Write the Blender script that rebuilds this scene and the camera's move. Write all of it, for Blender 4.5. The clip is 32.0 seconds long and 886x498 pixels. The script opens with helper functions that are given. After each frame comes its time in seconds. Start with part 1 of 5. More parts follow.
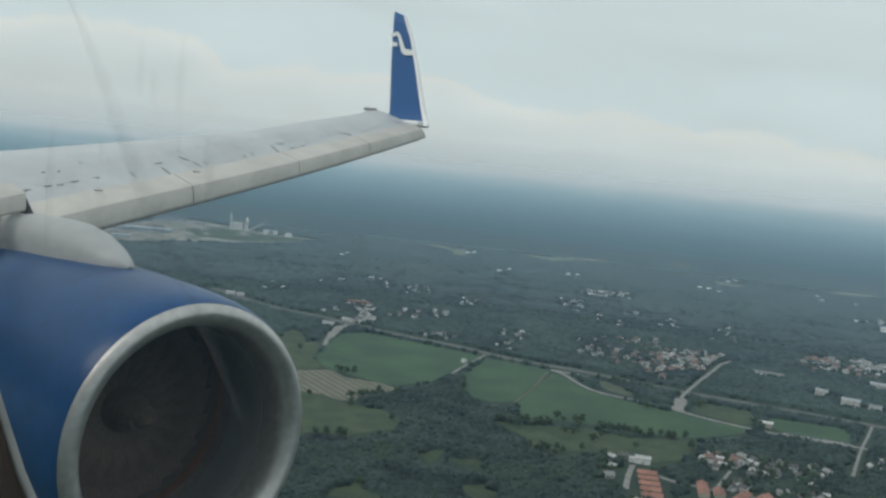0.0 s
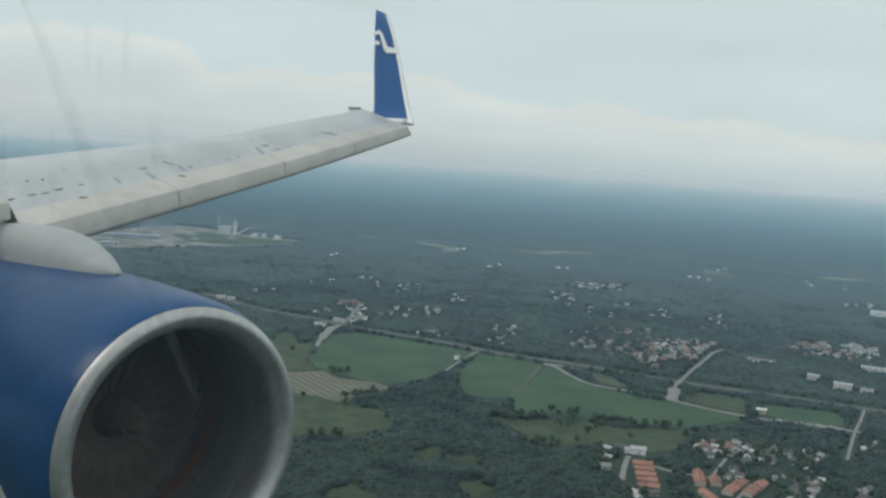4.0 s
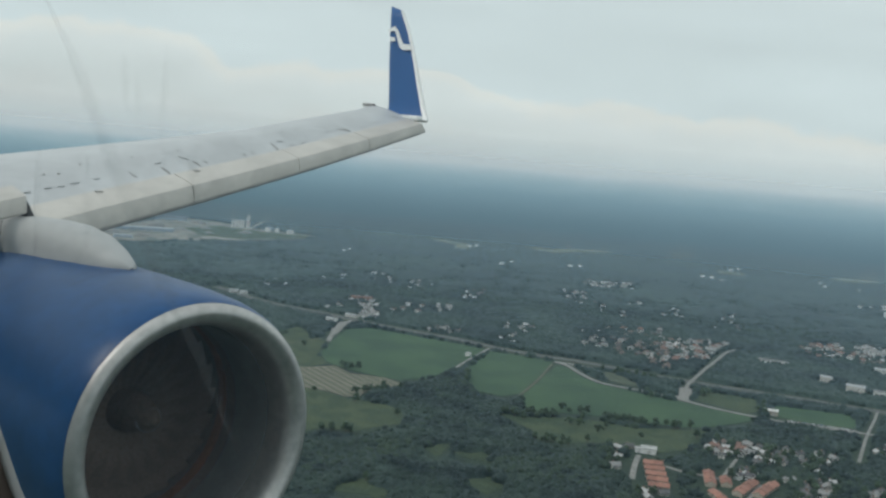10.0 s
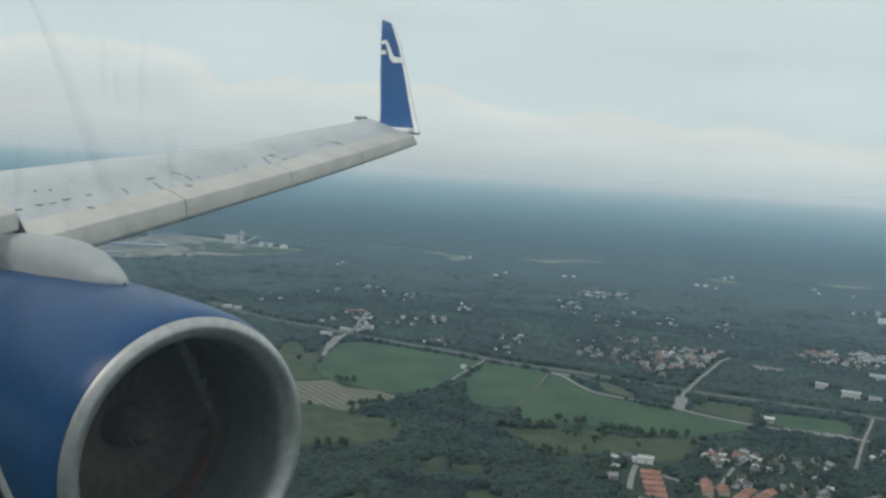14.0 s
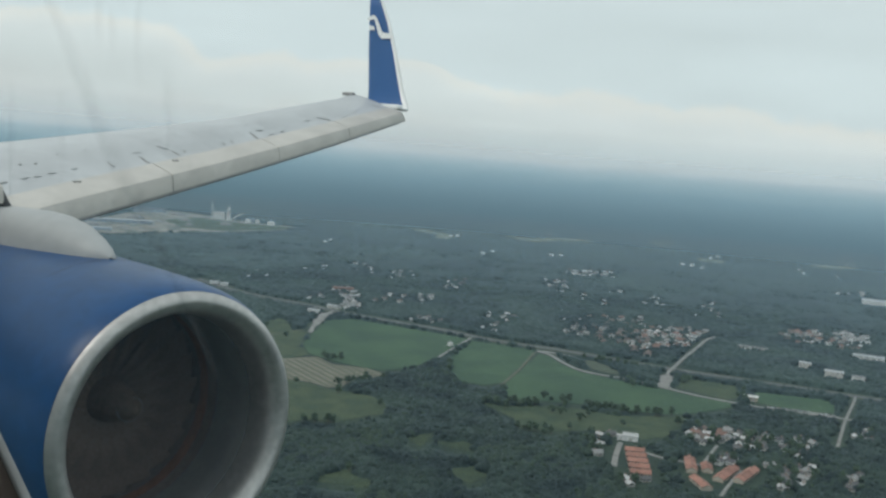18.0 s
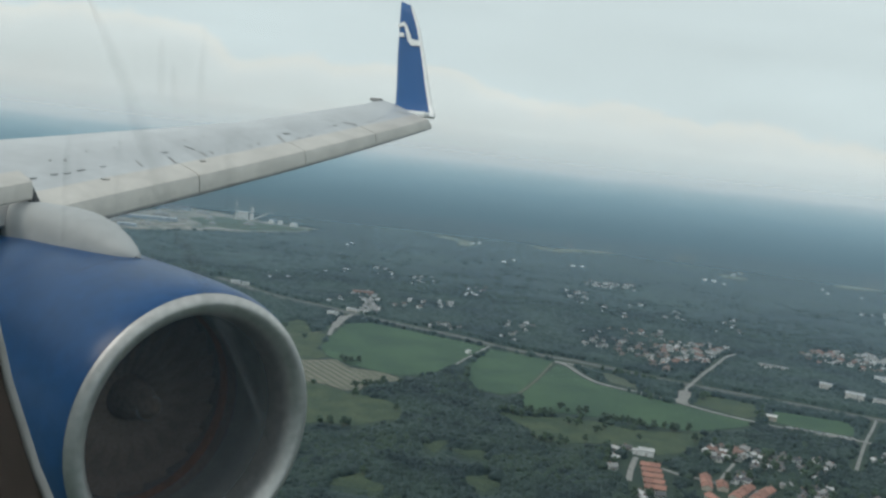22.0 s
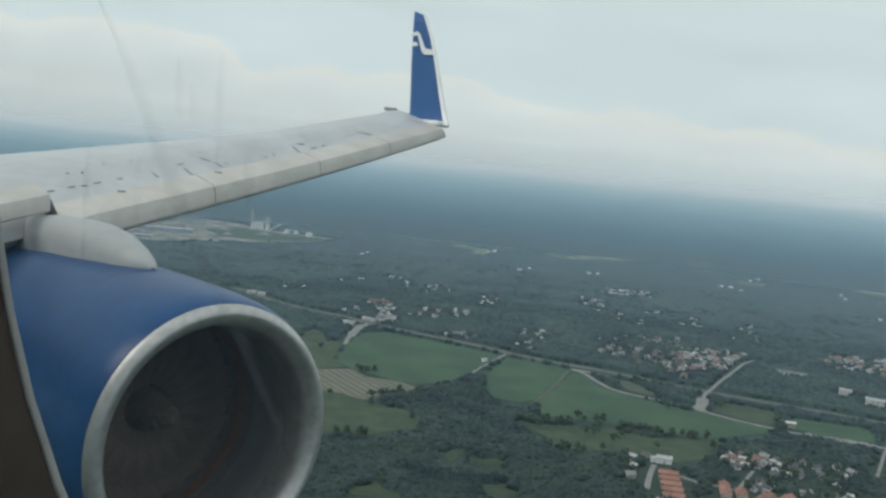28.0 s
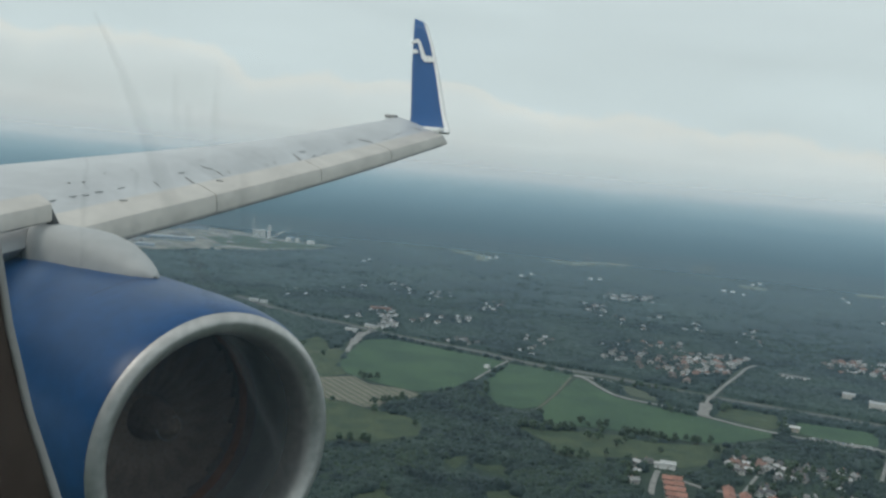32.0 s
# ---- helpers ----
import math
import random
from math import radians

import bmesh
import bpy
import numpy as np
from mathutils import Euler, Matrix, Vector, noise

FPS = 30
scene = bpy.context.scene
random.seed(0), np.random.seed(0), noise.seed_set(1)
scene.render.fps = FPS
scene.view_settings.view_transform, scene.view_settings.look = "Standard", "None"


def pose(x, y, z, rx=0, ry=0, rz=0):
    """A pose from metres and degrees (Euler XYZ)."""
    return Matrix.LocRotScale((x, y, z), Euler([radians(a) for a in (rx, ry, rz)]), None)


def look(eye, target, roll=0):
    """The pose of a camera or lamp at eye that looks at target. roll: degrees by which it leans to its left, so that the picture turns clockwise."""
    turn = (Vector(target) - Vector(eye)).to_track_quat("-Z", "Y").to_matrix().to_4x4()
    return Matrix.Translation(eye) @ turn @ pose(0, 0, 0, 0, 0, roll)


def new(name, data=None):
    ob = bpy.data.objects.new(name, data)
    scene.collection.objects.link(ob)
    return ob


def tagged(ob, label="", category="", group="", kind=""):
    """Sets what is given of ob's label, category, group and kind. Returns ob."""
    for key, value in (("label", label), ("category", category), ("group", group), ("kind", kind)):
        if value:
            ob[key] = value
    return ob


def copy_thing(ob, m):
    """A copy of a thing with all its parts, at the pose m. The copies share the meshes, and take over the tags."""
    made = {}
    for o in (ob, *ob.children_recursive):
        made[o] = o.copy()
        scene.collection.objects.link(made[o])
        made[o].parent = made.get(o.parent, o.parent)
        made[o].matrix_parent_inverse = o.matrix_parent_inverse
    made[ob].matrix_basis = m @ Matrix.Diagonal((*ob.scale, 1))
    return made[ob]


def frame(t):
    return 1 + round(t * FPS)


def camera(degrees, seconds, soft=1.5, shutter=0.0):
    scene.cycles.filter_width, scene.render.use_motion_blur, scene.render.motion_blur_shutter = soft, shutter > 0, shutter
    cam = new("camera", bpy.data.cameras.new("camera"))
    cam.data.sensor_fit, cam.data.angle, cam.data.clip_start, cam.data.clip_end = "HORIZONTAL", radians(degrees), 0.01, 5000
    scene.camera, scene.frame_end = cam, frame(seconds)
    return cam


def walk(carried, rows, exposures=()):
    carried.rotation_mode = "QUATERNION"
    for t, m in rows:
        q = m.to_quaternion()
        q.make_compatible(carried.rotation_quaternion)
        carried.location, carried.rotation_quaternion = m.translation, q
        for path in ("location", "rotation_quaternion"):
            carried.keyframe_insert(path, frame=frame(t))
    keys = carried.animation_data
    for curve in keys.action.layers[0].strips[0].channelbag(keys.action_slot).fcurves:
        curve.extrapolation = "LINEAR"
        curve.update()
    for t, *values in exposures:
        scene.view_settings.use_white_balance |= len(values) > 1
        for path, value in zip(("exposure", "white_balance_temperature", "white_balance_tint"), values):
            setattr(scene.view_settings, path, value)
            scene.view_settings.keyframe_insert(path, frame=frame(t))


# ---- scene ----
# An airliner over wooded suburbs: the wing, winglet and engine stand beside the eye, 220 m above the ground sheet.
EYE_Z = 220.0
cam = camera(50.0, 32.0, soft=2.6)
PATH = [
    (0, -0.014, 0.002, 220.004, 85.22, -6.12, 0.94),
    (0.5, -0.012, 0.000, 219.994, 85.20, -5.78, 0.77),
    (1, -0.010, 0.001, 219.993, 85.38, -5.67, 0.57),
    (1.5, -0.007, 0.001, 219.995, 85.78, -5.77, 0.57),
    (2, -0.004, 0.001, 220.000, 85.88, -5.19, 0.33),
    (2.5, -0.002, -0.002, 220.004, 85.68, -5.27, 0.40),
    (3, 0.001, 0.001, 219.997, 85.32, -5.03, 0.36),
    (3.5, 0.003, -0.001, 219.988, 85.20, -4.97, 0.25),
    (4, 0.006, -0.000, 219.993, 85.13, -4.38, 0.16),
    (4.5, 0.003, -0.003, 219.981, 85.33, -4.74, 0.06),
    (6.5, -0.003, 0.004, 219.990, 85.94, -4.58, 0.23),
    (7, -0.008, -0.002, 219.960, 85.21, -4.92, 0.20),
    (7.5, -0.008, 0.001, 219.975, 84.97, -4.98, 0.28),
    (8, -0.009, 0.003, 219.992, 84.51, -4.59, 0.10),
    (8.5, -0.012, 0.002, 219.977, 84.01, -4.98, 0.25),
    (9, -0.014, -0.000, 219.987, 83.79, -5.05, 0.41),
    (9.5, -0.011, 0.003, 219.999, 84.37, -5.70, 0.82),
    (10, -0.008, 0.005, 220.012, 84.86, -5.01, 0.97),
    (10.5, -0.006, 0.006, 220.025, 85.02, -4.83, 0.76),
    (11, -0.005, 0.004, 220.016, 85.10, -4.63, 0.23),
    (11.5, -0.005, -0.001, 219.998, 85.64, -5.07, 0.40),
    (12, -0.003, -0.001, 219.986, 86.11, -4.74, 0.48),
    (12.5, -0.000, 0.001, 220.003, 86.08, -4.54, 0.38),
    (13, 0.002, 0.002, 219.999, 85.74, -4.20, 0.28),
    (13.5, 0.002, 0.002, 220.004, 85.73, -4.45, 0.31),
    (14, 0.001, 0.001, 219.996, 85.64, -4.23, 0.53),
    (14.5, 0.002, 0.004, 220.000, 85.80, -4.30, 1.01),
    (16.5, 0.001, 0.005, 220.010, 84.02, -3.94, 0.45),
    (17, 0.000, 0.002, 220.007, 83.90, -3.68, 0.01),
    (17.5, -0.002, 0.001, 219.987, 84.25, -4.41, -0.18),
    (18, -0.003, -0.000, 219.981, 84.36, -4.65, -0.20),
    (18.5, -0.005, -0.000, 219.981, 84.31, -4.41, -0.11),
    (19, -0.005, 0.002, 219.989, 83.87, -4.40, -0.14),
    (19.5, -0.009, -0.000, 219.976, 83.54, -5.40, 0.23),
    (20, -0.011, 0.002, 219.989, 83.80, -5.31, 0.31),
    (20.5, -0.015, 0.003, 219.989, 84.34, -5.72, 0.23),
    (21, -0.018, 0.002, 219.993, 84.84, -6.42, 0.55),
    (21.5, -0.021, 0.004, 219.999, 84.82, -6.59, 1.05),
    (22, -0.023, 0.007, 220.008, 84.63, -6.50, 1.28),
    (22.5, -0.026, 0.007, 220.011, 84.77, -6.78, 1.48),
    (23, -0.029, 0.007, 220.023, 84.73, -6.57, 1.79),
    (23.5, -0.028, 0.008, 220.015, 84.66, -6.75, 1.83),
    (24, -0.028, 0.007, 220.007, 84.80, -6.51, 1.75),
    (24.5, -0.028, 0.005, 220.011, 85.10, -6.18, 1.45),
    (25, -0.026, 0.008, 220.016, 85.28, -5.67, 0.90),
    (25.5, -0.027, 0.005, 220.014, 85.38, -5.86, 0.80),
    (26, -0.026, 0.006, 220.019, 85.53, -5.84, 1.06),
    (26.5, -0.025, 0.007, 220.029, 85.37, -5.63, 1.33),
    (28.5, -0.024, 0.006, 220.008, 85.03, -6.02, 2.27),
    (29, -0.023, 0.007, 220.018, 85.43, -6.04, 2.26),
    (29.5, -0.023, 0.005, 220.015, 85.73, -5.95, 2.30),
    (30, -0.022, 0.007, 220.011, 85.62, -5.98, 2.24),
    (30.5, -0.022, 0.007, 220.007, 85.86, -6.26, 2.54),
    (31, -0.023, 0.005, 220.015, 86.02, -6.06, 2.72),
    (31.5, -0.022, 0.006, 220.010, 85.96, -5.97, 2.62),
    (32, -0.022, 0.005, 220.015, 85.44, -5.51, 2.22),
]
walk(cam, [(t, pose(x, y, z, rx, ry, rz)) for t, x, y, z, rx, ry, rz in PATH], exposures=[(t, ev, 6550, 9) for t, ev in ((0.0, -0.06), (3.0, -0.05), (4.0, 0.0), (7.0, -0.13), (8.0, 0.02), (9.0, 0.03), (10.0, 0.0), (12.0, -0.05), (13.0, -0.06), (14.0, -0.02), (17.0, 0.06), (19.0, 0.05), (20.0, 0.10), (23.0, 0.01), (25.0, -0.04), (26.0, 0.02), (29.0, 0.02), (31.0, 0.01), (32.0, -0.04))])

# ---- sky and sun: bright thin overcast ----
world = bpy.data.worlds.new("sky")
scene.world = world
world.use_nodes = True
wt = world.node_tree
wt.nodes.clear()


def wnode(kind, **kw):
    n = wt.nodes.new(kind)
    for k, v in kw.items():
        if k == "op":
            n.operation = v
        else:
            n.inputs[k].default_value = v
    return n


SUN_EL, SUN_AZ = 48.0, 250.0
sky = wt.nodes.new("ShaderNodeTexSky")
sky.sky_type, sky.sun_disc = "NISHITA", False
sky.sun_elevation, sky.sun_rotation = radians(SUN_EL), radians(SUN_AZ)
sky.air_density, sky.dust_density, sky.ozone_density = 1.5, 4.0, 1.0
bg_sky = wt.nodes.new("ShaderNodeBackground")
bg_sky.inputs["Strength"].default_value = 0.08
wt.links.new(sky.outputs[0], bg_sky.inputs[0])
tc = wt.nodes.new("ShaderNodeTexCoord")
sep = wt.nodes.new("ShaderNodeSeparateXYZ")
wt.links.new(tc.outputs["Generated"], sep.inputs[0])
# cloud cover: long flat streaks, soft heaps in a low band, brighter aloft
mp = wt.nodes.new("ShaderNodeMapping")
mp.inputs["Scale"].default_value = (2.2, 2.2, 13.0)
mp.inputs["Rotation"].default_value = (0, radians(4), 0)
wt.links.new(tc.outputs["Generated"], mp.inputs[0])
streaks = wnode("ShaderNodeTexNoise", Scale=1.6, Detail=6.0, Roughness=0.55, Distortion=0.3)
wt.links.new(mp.outputs[0], streaks.inputs["Vector"])
heaps = wnode("ShaderNodeTexNoise", Scale=10.0, Detail=6.0, Roughness=0.5)
wt.links.new(tc.outputs["Generated"], heaps.inputs["Vector"])
# the heaps' upper edge sits near an elevation that falls off to the right
edge = wnode("ShaderNodeMath", op="MULTIPLY_ADD")
wt.links.new(sep.outputs["X"], edge.inputs[0])
edge.inputs[1].default_value, edge.inputs[2].default_value = 0.055, 0.032
lift = wnode("ShaderNodeMath", op="MULTIPLY_ADD")
wt.links.new(heaps.outputs["Fac"], lift.inputs[0])
lift.inputs[1].default_value = -0.085
wt.links.new(sep.outputs["Z"], lift.inputs[2])
level = wnode("ShaderNodeMath", op="ADD")
wt.links.new(lift.outputs[0], level.inputs[0])
wt.links.new(edge.outputs[0], level.inputs[1])
ramp = wt.nodes.new("ShaderNodeValToRGB")
r = ramp.color_ramp
r.elements[0].position, r.elements[0].color = 0.0, (0.60, 0.66, 0.655, 1)
r.elements[1].position, r.elements[1].color = 1.0, (0.66, 0.74, 0.76, 1)
for p, c in ((0.025, (0.62, 0.70, 0.70, 1)), (0.05, (0.65, 0.725, 0.725, 1)), (0.068, (0.72, 0.765, 0.735, 1)), (0.0725, (0.615, 0.72, 0.74, 1)), (0.2, (0.64, 0.74, 0.755, 1))):
    e = r.elements.new(p)
    e.color = c
wt.links.new(level.outputs[0], ramp.inputs[0])
tone = wt.nodes.new("ShaderNodeMapRange")
tone.inputs["From Min"].default_value, tone.inputs["From Max"].default_value = 0.3, 0.7
tone.inputs["To Min"].default_value, tone.inputs["To Max"].default_value = 0.96, 1.10
wt.links.new(streaks.outputs["Fac"], tone.inputs[0])
cloud = wt.nodes.new("ShaderNodeBackground")
wt.links.new(ramp.outputs[0], cloud.inputs[0])
wt.links.new(tone.outputs[0], cloud.inputs[1])
cover = wt.nodes.new("ShaderNodeMixShader")
cover.inputs[0].default_value = 0.92
wt.links.new(bg_sky.outputs[0], cover.inputs[1])
wt.links.new(cloud.outputs[0], cover.inputs[2])
out = wt.nodes.new("ShaderNodeOutputWorld")
wt.links.new(cover.outputs[0], out.inputs[0])

sun = new("sun", bpy.data.lights.new("sun", "SUN"))
sun.data.energy, sun.data.angle, sun.data.color = 0.8, radians(20), (1.0, 0.96, 0.9)
sun.matrix_world = look((0, 0, 0), (-math.sin(radians(SUN_AZ)) * math.cos(radians(SUN_EL)), -math.cos(radians(SUN_AZ)) * math.cos(radians(SUN_EL)), -math.sin(radians(SUN_EL))))


# ---- materials ----
def material(name, colour, rough=0.6, metal=0.0, grain=0.0, vary=0.25, size=1.0, bump=0.0, spec=0.5, by="", second=None, coat=0.0, fine=8.0, sheen=0.0):
    """A surface of one colour with broad and fine variation; size: metres of the broad pattern; by: 'object' or 'island' varies pieces."""
    m = bpy.data.materials.new(name)
    m.use_nodes = True
    nt = m.node_tree
    b = nt.nodes["Principled BSDF"]
    b.inputs["Roughness"].default_value, b.inputs["Metallic"].default_value = rough, metal
    b.inputs["Specular IOR Level"].default_value = spec
    b.inputs["Coat Weight"].default_value = coat
    # blue-tinted sheen on foliage stands in for distance haze
    b.inputs["Sheen Weight"].default_value, b.inputs["Sheen Roughness"].default_value = sheen, 0.45
    b.inputs["Sheen Tint"].default_value = (0.42, 0.76, 1.0, 1)
    co = nt.nodes.new("ShaderNodeTexCoord")
    broad = nt.nodes.new("ShaderNodeTexNoise")
    broad.inputs["Scale"].default_value, broad.inputs["Detail"].default_value = 1.0 / size, 5.0
    nt.links.new(co.outputs["Object"], broad.inputs["Vector"])
    thin = nt.nodes.new("ShaderNodeTexNoise")
    thin.inputs["Scale"].default_value, thin.inputs["Detail"].default_value = fine / size, 4.0
    nt.links.new(co.outputs["Object"], thin.inputs["Vector"])
    mix = nt.nodes.new("ShaderNodeMix")
    mix.data_type = "RGBA"
    c2 = second or tuple(c * (1 - vary) for c in colour)
    mix.inputs["A"].default_value, mix.inputs["B"].default_value = (*colour, 1), (*c2, 1)
    rng = nt.nodes.new("ShaderNodeMapRange")
    rng.inputs["From Min"].default_value, rng.inputs["From Max"].default_value = 0.35, 0.65
    nt.links.new(broad.outputs["Fac"], rng.inputs[0])
    nt.links.new(rng.outputs[0], mix.inputs["Factor"])
    hsv = nt.nodes.new("ShaderNodeHueSaturation")
    nt.links.new(mix.outputs["Result"], hsv.inputs["Color"])
    val = nt.nodes.new("ShaderNodeMapRange")
    val.inputs["From Min"].default_value, val.inputs["From Max"].default_value = 0.3, 0.7
    val.inputs["To Min"].default_value, val.inputs["To Max"].default_value = 1 - grain, 1 + grain
    nt.links.new(thin.outputs["Fac"], val.inputs[0])
    last = val.outputs[0]
    if by:
        src = nt.nodes.new("ShaderNodeObjectInfo" if by == "object" else "ShaderNodeNewGeometry")
        wide = nt.nodes.new("ShaderNodeMapRange")
        wide.inputs["To Min"].default_value, wide.inputs["To Max"].default_value = 1 - vary, 1 + vary
        nt.links.new(src.outputs["Random" if by == "object" else "Random Per Island"], wide.inputs[0])
        mul = nt.nodes.new("ShaderNodeMath")
        mul.operation = "MULTIPLY"
        nt.links.new(last, mul.inputs[0])
        nt.links.new(wide.outputs[0], mul.inputs[1])
        last = mul.outputs[0]
    nt.links.new(last, hsv.inputs["Value"])
    nt.links.new(hsv.outputs[0], b.inputs["Base Color"])
    if bump:
        bp = nt.nodes.new("ShaderNodeBump")
        bp.inputs["Strength"].default_value, bp.inputs["Distance"].default_value = 0.6, bump
        nt.links.new(thin.outputs["Fac"], bp.inputs["Height"])
        nt.links.new(bp.outputs[0], b.inputs["Normal"])
    return m


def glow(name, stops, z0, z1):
    """A plain far backdrop that glows: distance haze painted in as colour by height, broken by faint patches of wood
    and clearing.
    """
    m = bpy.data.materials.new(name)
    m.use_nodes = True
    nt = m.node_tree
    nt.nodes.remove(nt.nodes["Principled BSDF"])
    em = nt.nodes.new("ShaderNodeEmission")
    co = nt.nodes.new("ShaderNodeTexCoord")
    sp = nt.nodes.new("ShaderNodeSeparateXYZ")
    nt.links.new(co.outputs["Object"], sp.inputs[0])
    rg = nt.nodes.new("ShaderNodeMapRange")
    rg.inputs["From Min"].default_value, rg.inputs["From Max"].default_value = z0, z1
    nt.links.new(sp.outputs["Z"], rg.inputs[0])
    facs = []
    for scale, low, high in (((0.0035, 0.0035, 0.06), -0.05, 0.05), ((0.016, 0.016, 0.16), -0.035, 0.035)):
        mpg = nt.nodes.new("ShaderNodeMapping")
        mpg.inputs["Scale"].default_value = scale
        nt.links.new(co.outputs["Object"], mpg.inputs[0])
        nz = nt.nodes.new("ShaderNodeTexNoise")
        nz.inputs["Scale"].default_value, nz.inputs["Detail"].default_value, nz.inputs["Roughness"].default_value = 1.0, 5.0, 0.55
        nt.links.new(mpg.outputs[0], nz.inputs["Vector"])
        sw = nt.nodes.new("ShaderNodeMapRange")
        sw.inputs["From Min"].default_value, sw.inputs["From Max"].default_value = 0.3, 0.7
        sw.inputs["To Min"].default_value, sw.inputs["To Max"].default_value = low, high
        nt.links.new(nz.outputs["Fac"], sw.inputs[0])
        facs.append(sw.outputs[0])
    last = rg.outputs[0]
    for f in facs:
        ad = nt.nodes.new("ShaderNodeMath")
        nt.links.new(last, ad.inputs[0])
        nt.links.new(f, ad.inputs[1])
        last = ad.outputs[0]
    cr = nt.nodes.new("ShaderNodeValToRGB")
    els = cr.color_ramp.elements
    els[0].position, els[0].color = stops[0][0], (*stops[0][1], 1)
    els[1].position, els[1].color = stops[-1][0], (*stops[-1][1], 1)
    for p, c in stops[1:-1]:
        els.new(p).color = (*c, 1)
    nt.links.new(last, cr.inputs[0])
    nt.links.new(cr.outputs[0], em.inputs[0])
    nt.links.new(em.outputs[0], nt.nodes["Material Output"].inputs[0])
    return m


M_GROUND = material("forest_floor", (0.040, 0.062, 0.040), 0.8, size=70, grain=0.3, second=(0.024, 0.042, 0.034), spec=0.2, bump=0.5, fine=14)
M_LEAF = material("foliage_mixed", (0.036, 0.058, 0.046), 0.7, vary=0.10, size=42, grain=0.2, by="island", second=(0.013, 0.026, 0.026), fine=30, spec=0.2, sheen=0.02)
# same leaves for farther woods, made slightly bluer and paler to imitate haze
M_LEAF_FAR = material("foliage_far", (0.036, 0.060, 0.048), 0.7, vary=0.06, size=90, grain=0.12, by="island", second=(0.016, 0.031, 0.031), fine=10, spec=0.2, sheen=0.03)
M_CANOPY = material("far_canopy", (0.035, 0.059, 0.051), 0.75, vary=0.3, size=240, grain=0.3, second=(0.017, 0.033, 0.034), fine=9, spec=0.2, sheen=0.03)
M_LEAF_BIRCH = material("foliage_birch_stand", (0.041, 0.064, 0.043), 0.7, vary=0.10, size=40, grain=0.2, by="island", second=(0.027, 0.046, 0.035), fine=20, spec=0.2, sheen=0.02)
M_LEAF_LIGHT = material("foliage_birch", (0.05, 0.078, 0.042), 0.7, vary=0.2, size=4, grain=0.2, by="object", fine=9, spec=0.25, sheen=0.08)
M_BARK = material("bark", (0.12, 0.09, 0.07), 0.85, size=0.5, grain=0.3)
M_CROP = material("green_crop", (0.060, 0.108, 0.058), 0.85, size=60, grain=0.14, second=(0.042, 0.080, 0.049), fine=24, spec=0.2)
M_MEADOW = material("rough_meadow", (0.070, 0.092, 0.050), 0.85, size=20, grain=0.35, second=(0.042, 0.066, 0.040), fine=14, spec=0.2)
M_STUBBLE = material("cut_hay", (0.17, 0.162, 0.125), 0.9, size=25, grain=0.2, second=(0.135, 0.135, 0.10), fine=20)
M_PALE = material("pale_far_meadow", (0.17, 0.18, 0.13), 0.85, size=40, grain=0.4, second=(0.07, 0.095, 0.07), fine=9)
M_GLADE = material("shaded_glade_grass", (0.060, 0.082, 0.046), 0.9, size=14, grain=0.4, second=(0.038, 0.058, 0.038), fine=9, spec=0.2)
M_SWATH = material("mown_swath", (0.108, 0.118, 0.078), 0.9, size=12, grain=0.3)
M_ROAD = material("asphalt", (0.12, 0.12, 0.12), 0.85, size=12, grain=0.2)
M_GRAVEL = material("pale_gravel", (0.27, 0.265, 0.25), 0.9, size=8, grain=0.25)
M_VERGE = material("road_verge", (0.075, 0.095, 0.062), 0.9, size=15, grain=0.35)
M_SAND = material("bare_sand", (0.30, 0.27, 0.23), 0.9, size=45, grain=0.45, second=(0.075, 0.092, 0.068), fine=9)
M_WING = material("grey_wing_paint", (0.51, 0.525, 0.535), 0.45, size=1.1, grain=0.07, vary=0.15, fine=6, coat=0.08)
M_SLAT = material("bare_slat_metal", (0.59, 0.555, 0.51), 0.45, metal=0.15, size=0.9, grain=0.08, vary=0.16, fine=9)
M_FAIRING = material("pale_fairing_paint", (0.42, 0.43, 0.43), 0.58, size=1.2, grain=0.08, vary=0.16, coat=0.04)
M_DARK = material("dark_gap", (0.06, 0.06, 0.06), 0.7, size=0.5, grain=0.2)
M_WORN = material("worn_patch", (0.41, 0.42, 0.43), 0.36, size=0.1, grain=0.25, coat=0.2)
M_MARK = material("sealant", (0.34, 0.335, 0.33), 0.5, size=0.4, grain=0.25, coat=0.05)
# one blue paint in two colours: lit tone for winglet, shaded tone for cowl
M_BLUE_LIT = material("blue_paint_lit", (0.016, 0.098, 0.29), 0.4, size=1.2, grain=0.05, vary=0.1, coat=0.05, spec=0.3)
M_BLUE_SHADED = material("blue_paint_shaded", (0.008, 0.064, 0.19), 0.32, size=0.9, grain=0.12, vary=0.25, spec=0.22)
M_WHITE = material("white_paint", (0.80, 0.81, 0.80), 0.35, size=0.8, grain=0.04, vary=0.06, coat=0.2)
M_LIP = material("polished_lip", (0.555, 0.54, 0.52), 0.42, metal=0.85, size=0.4, grain=0.12, vary=0.18, fine=6)
M_LINER = material("acoustic_liner", (0.13, 0.127, 0.122), 0.6, metal=0.1, size=0.4, grain=0.12)
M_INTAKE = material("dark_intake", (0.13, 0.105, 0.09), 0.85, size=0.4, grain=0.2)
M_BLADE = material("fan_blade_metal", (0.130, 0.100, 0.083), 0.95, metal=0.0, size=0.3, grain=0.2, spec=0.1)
M_SWIRL = material("faint_spiral_paint", (0.12, 0.115, 0.11), 0.8, size=0.2, grain=0.2)
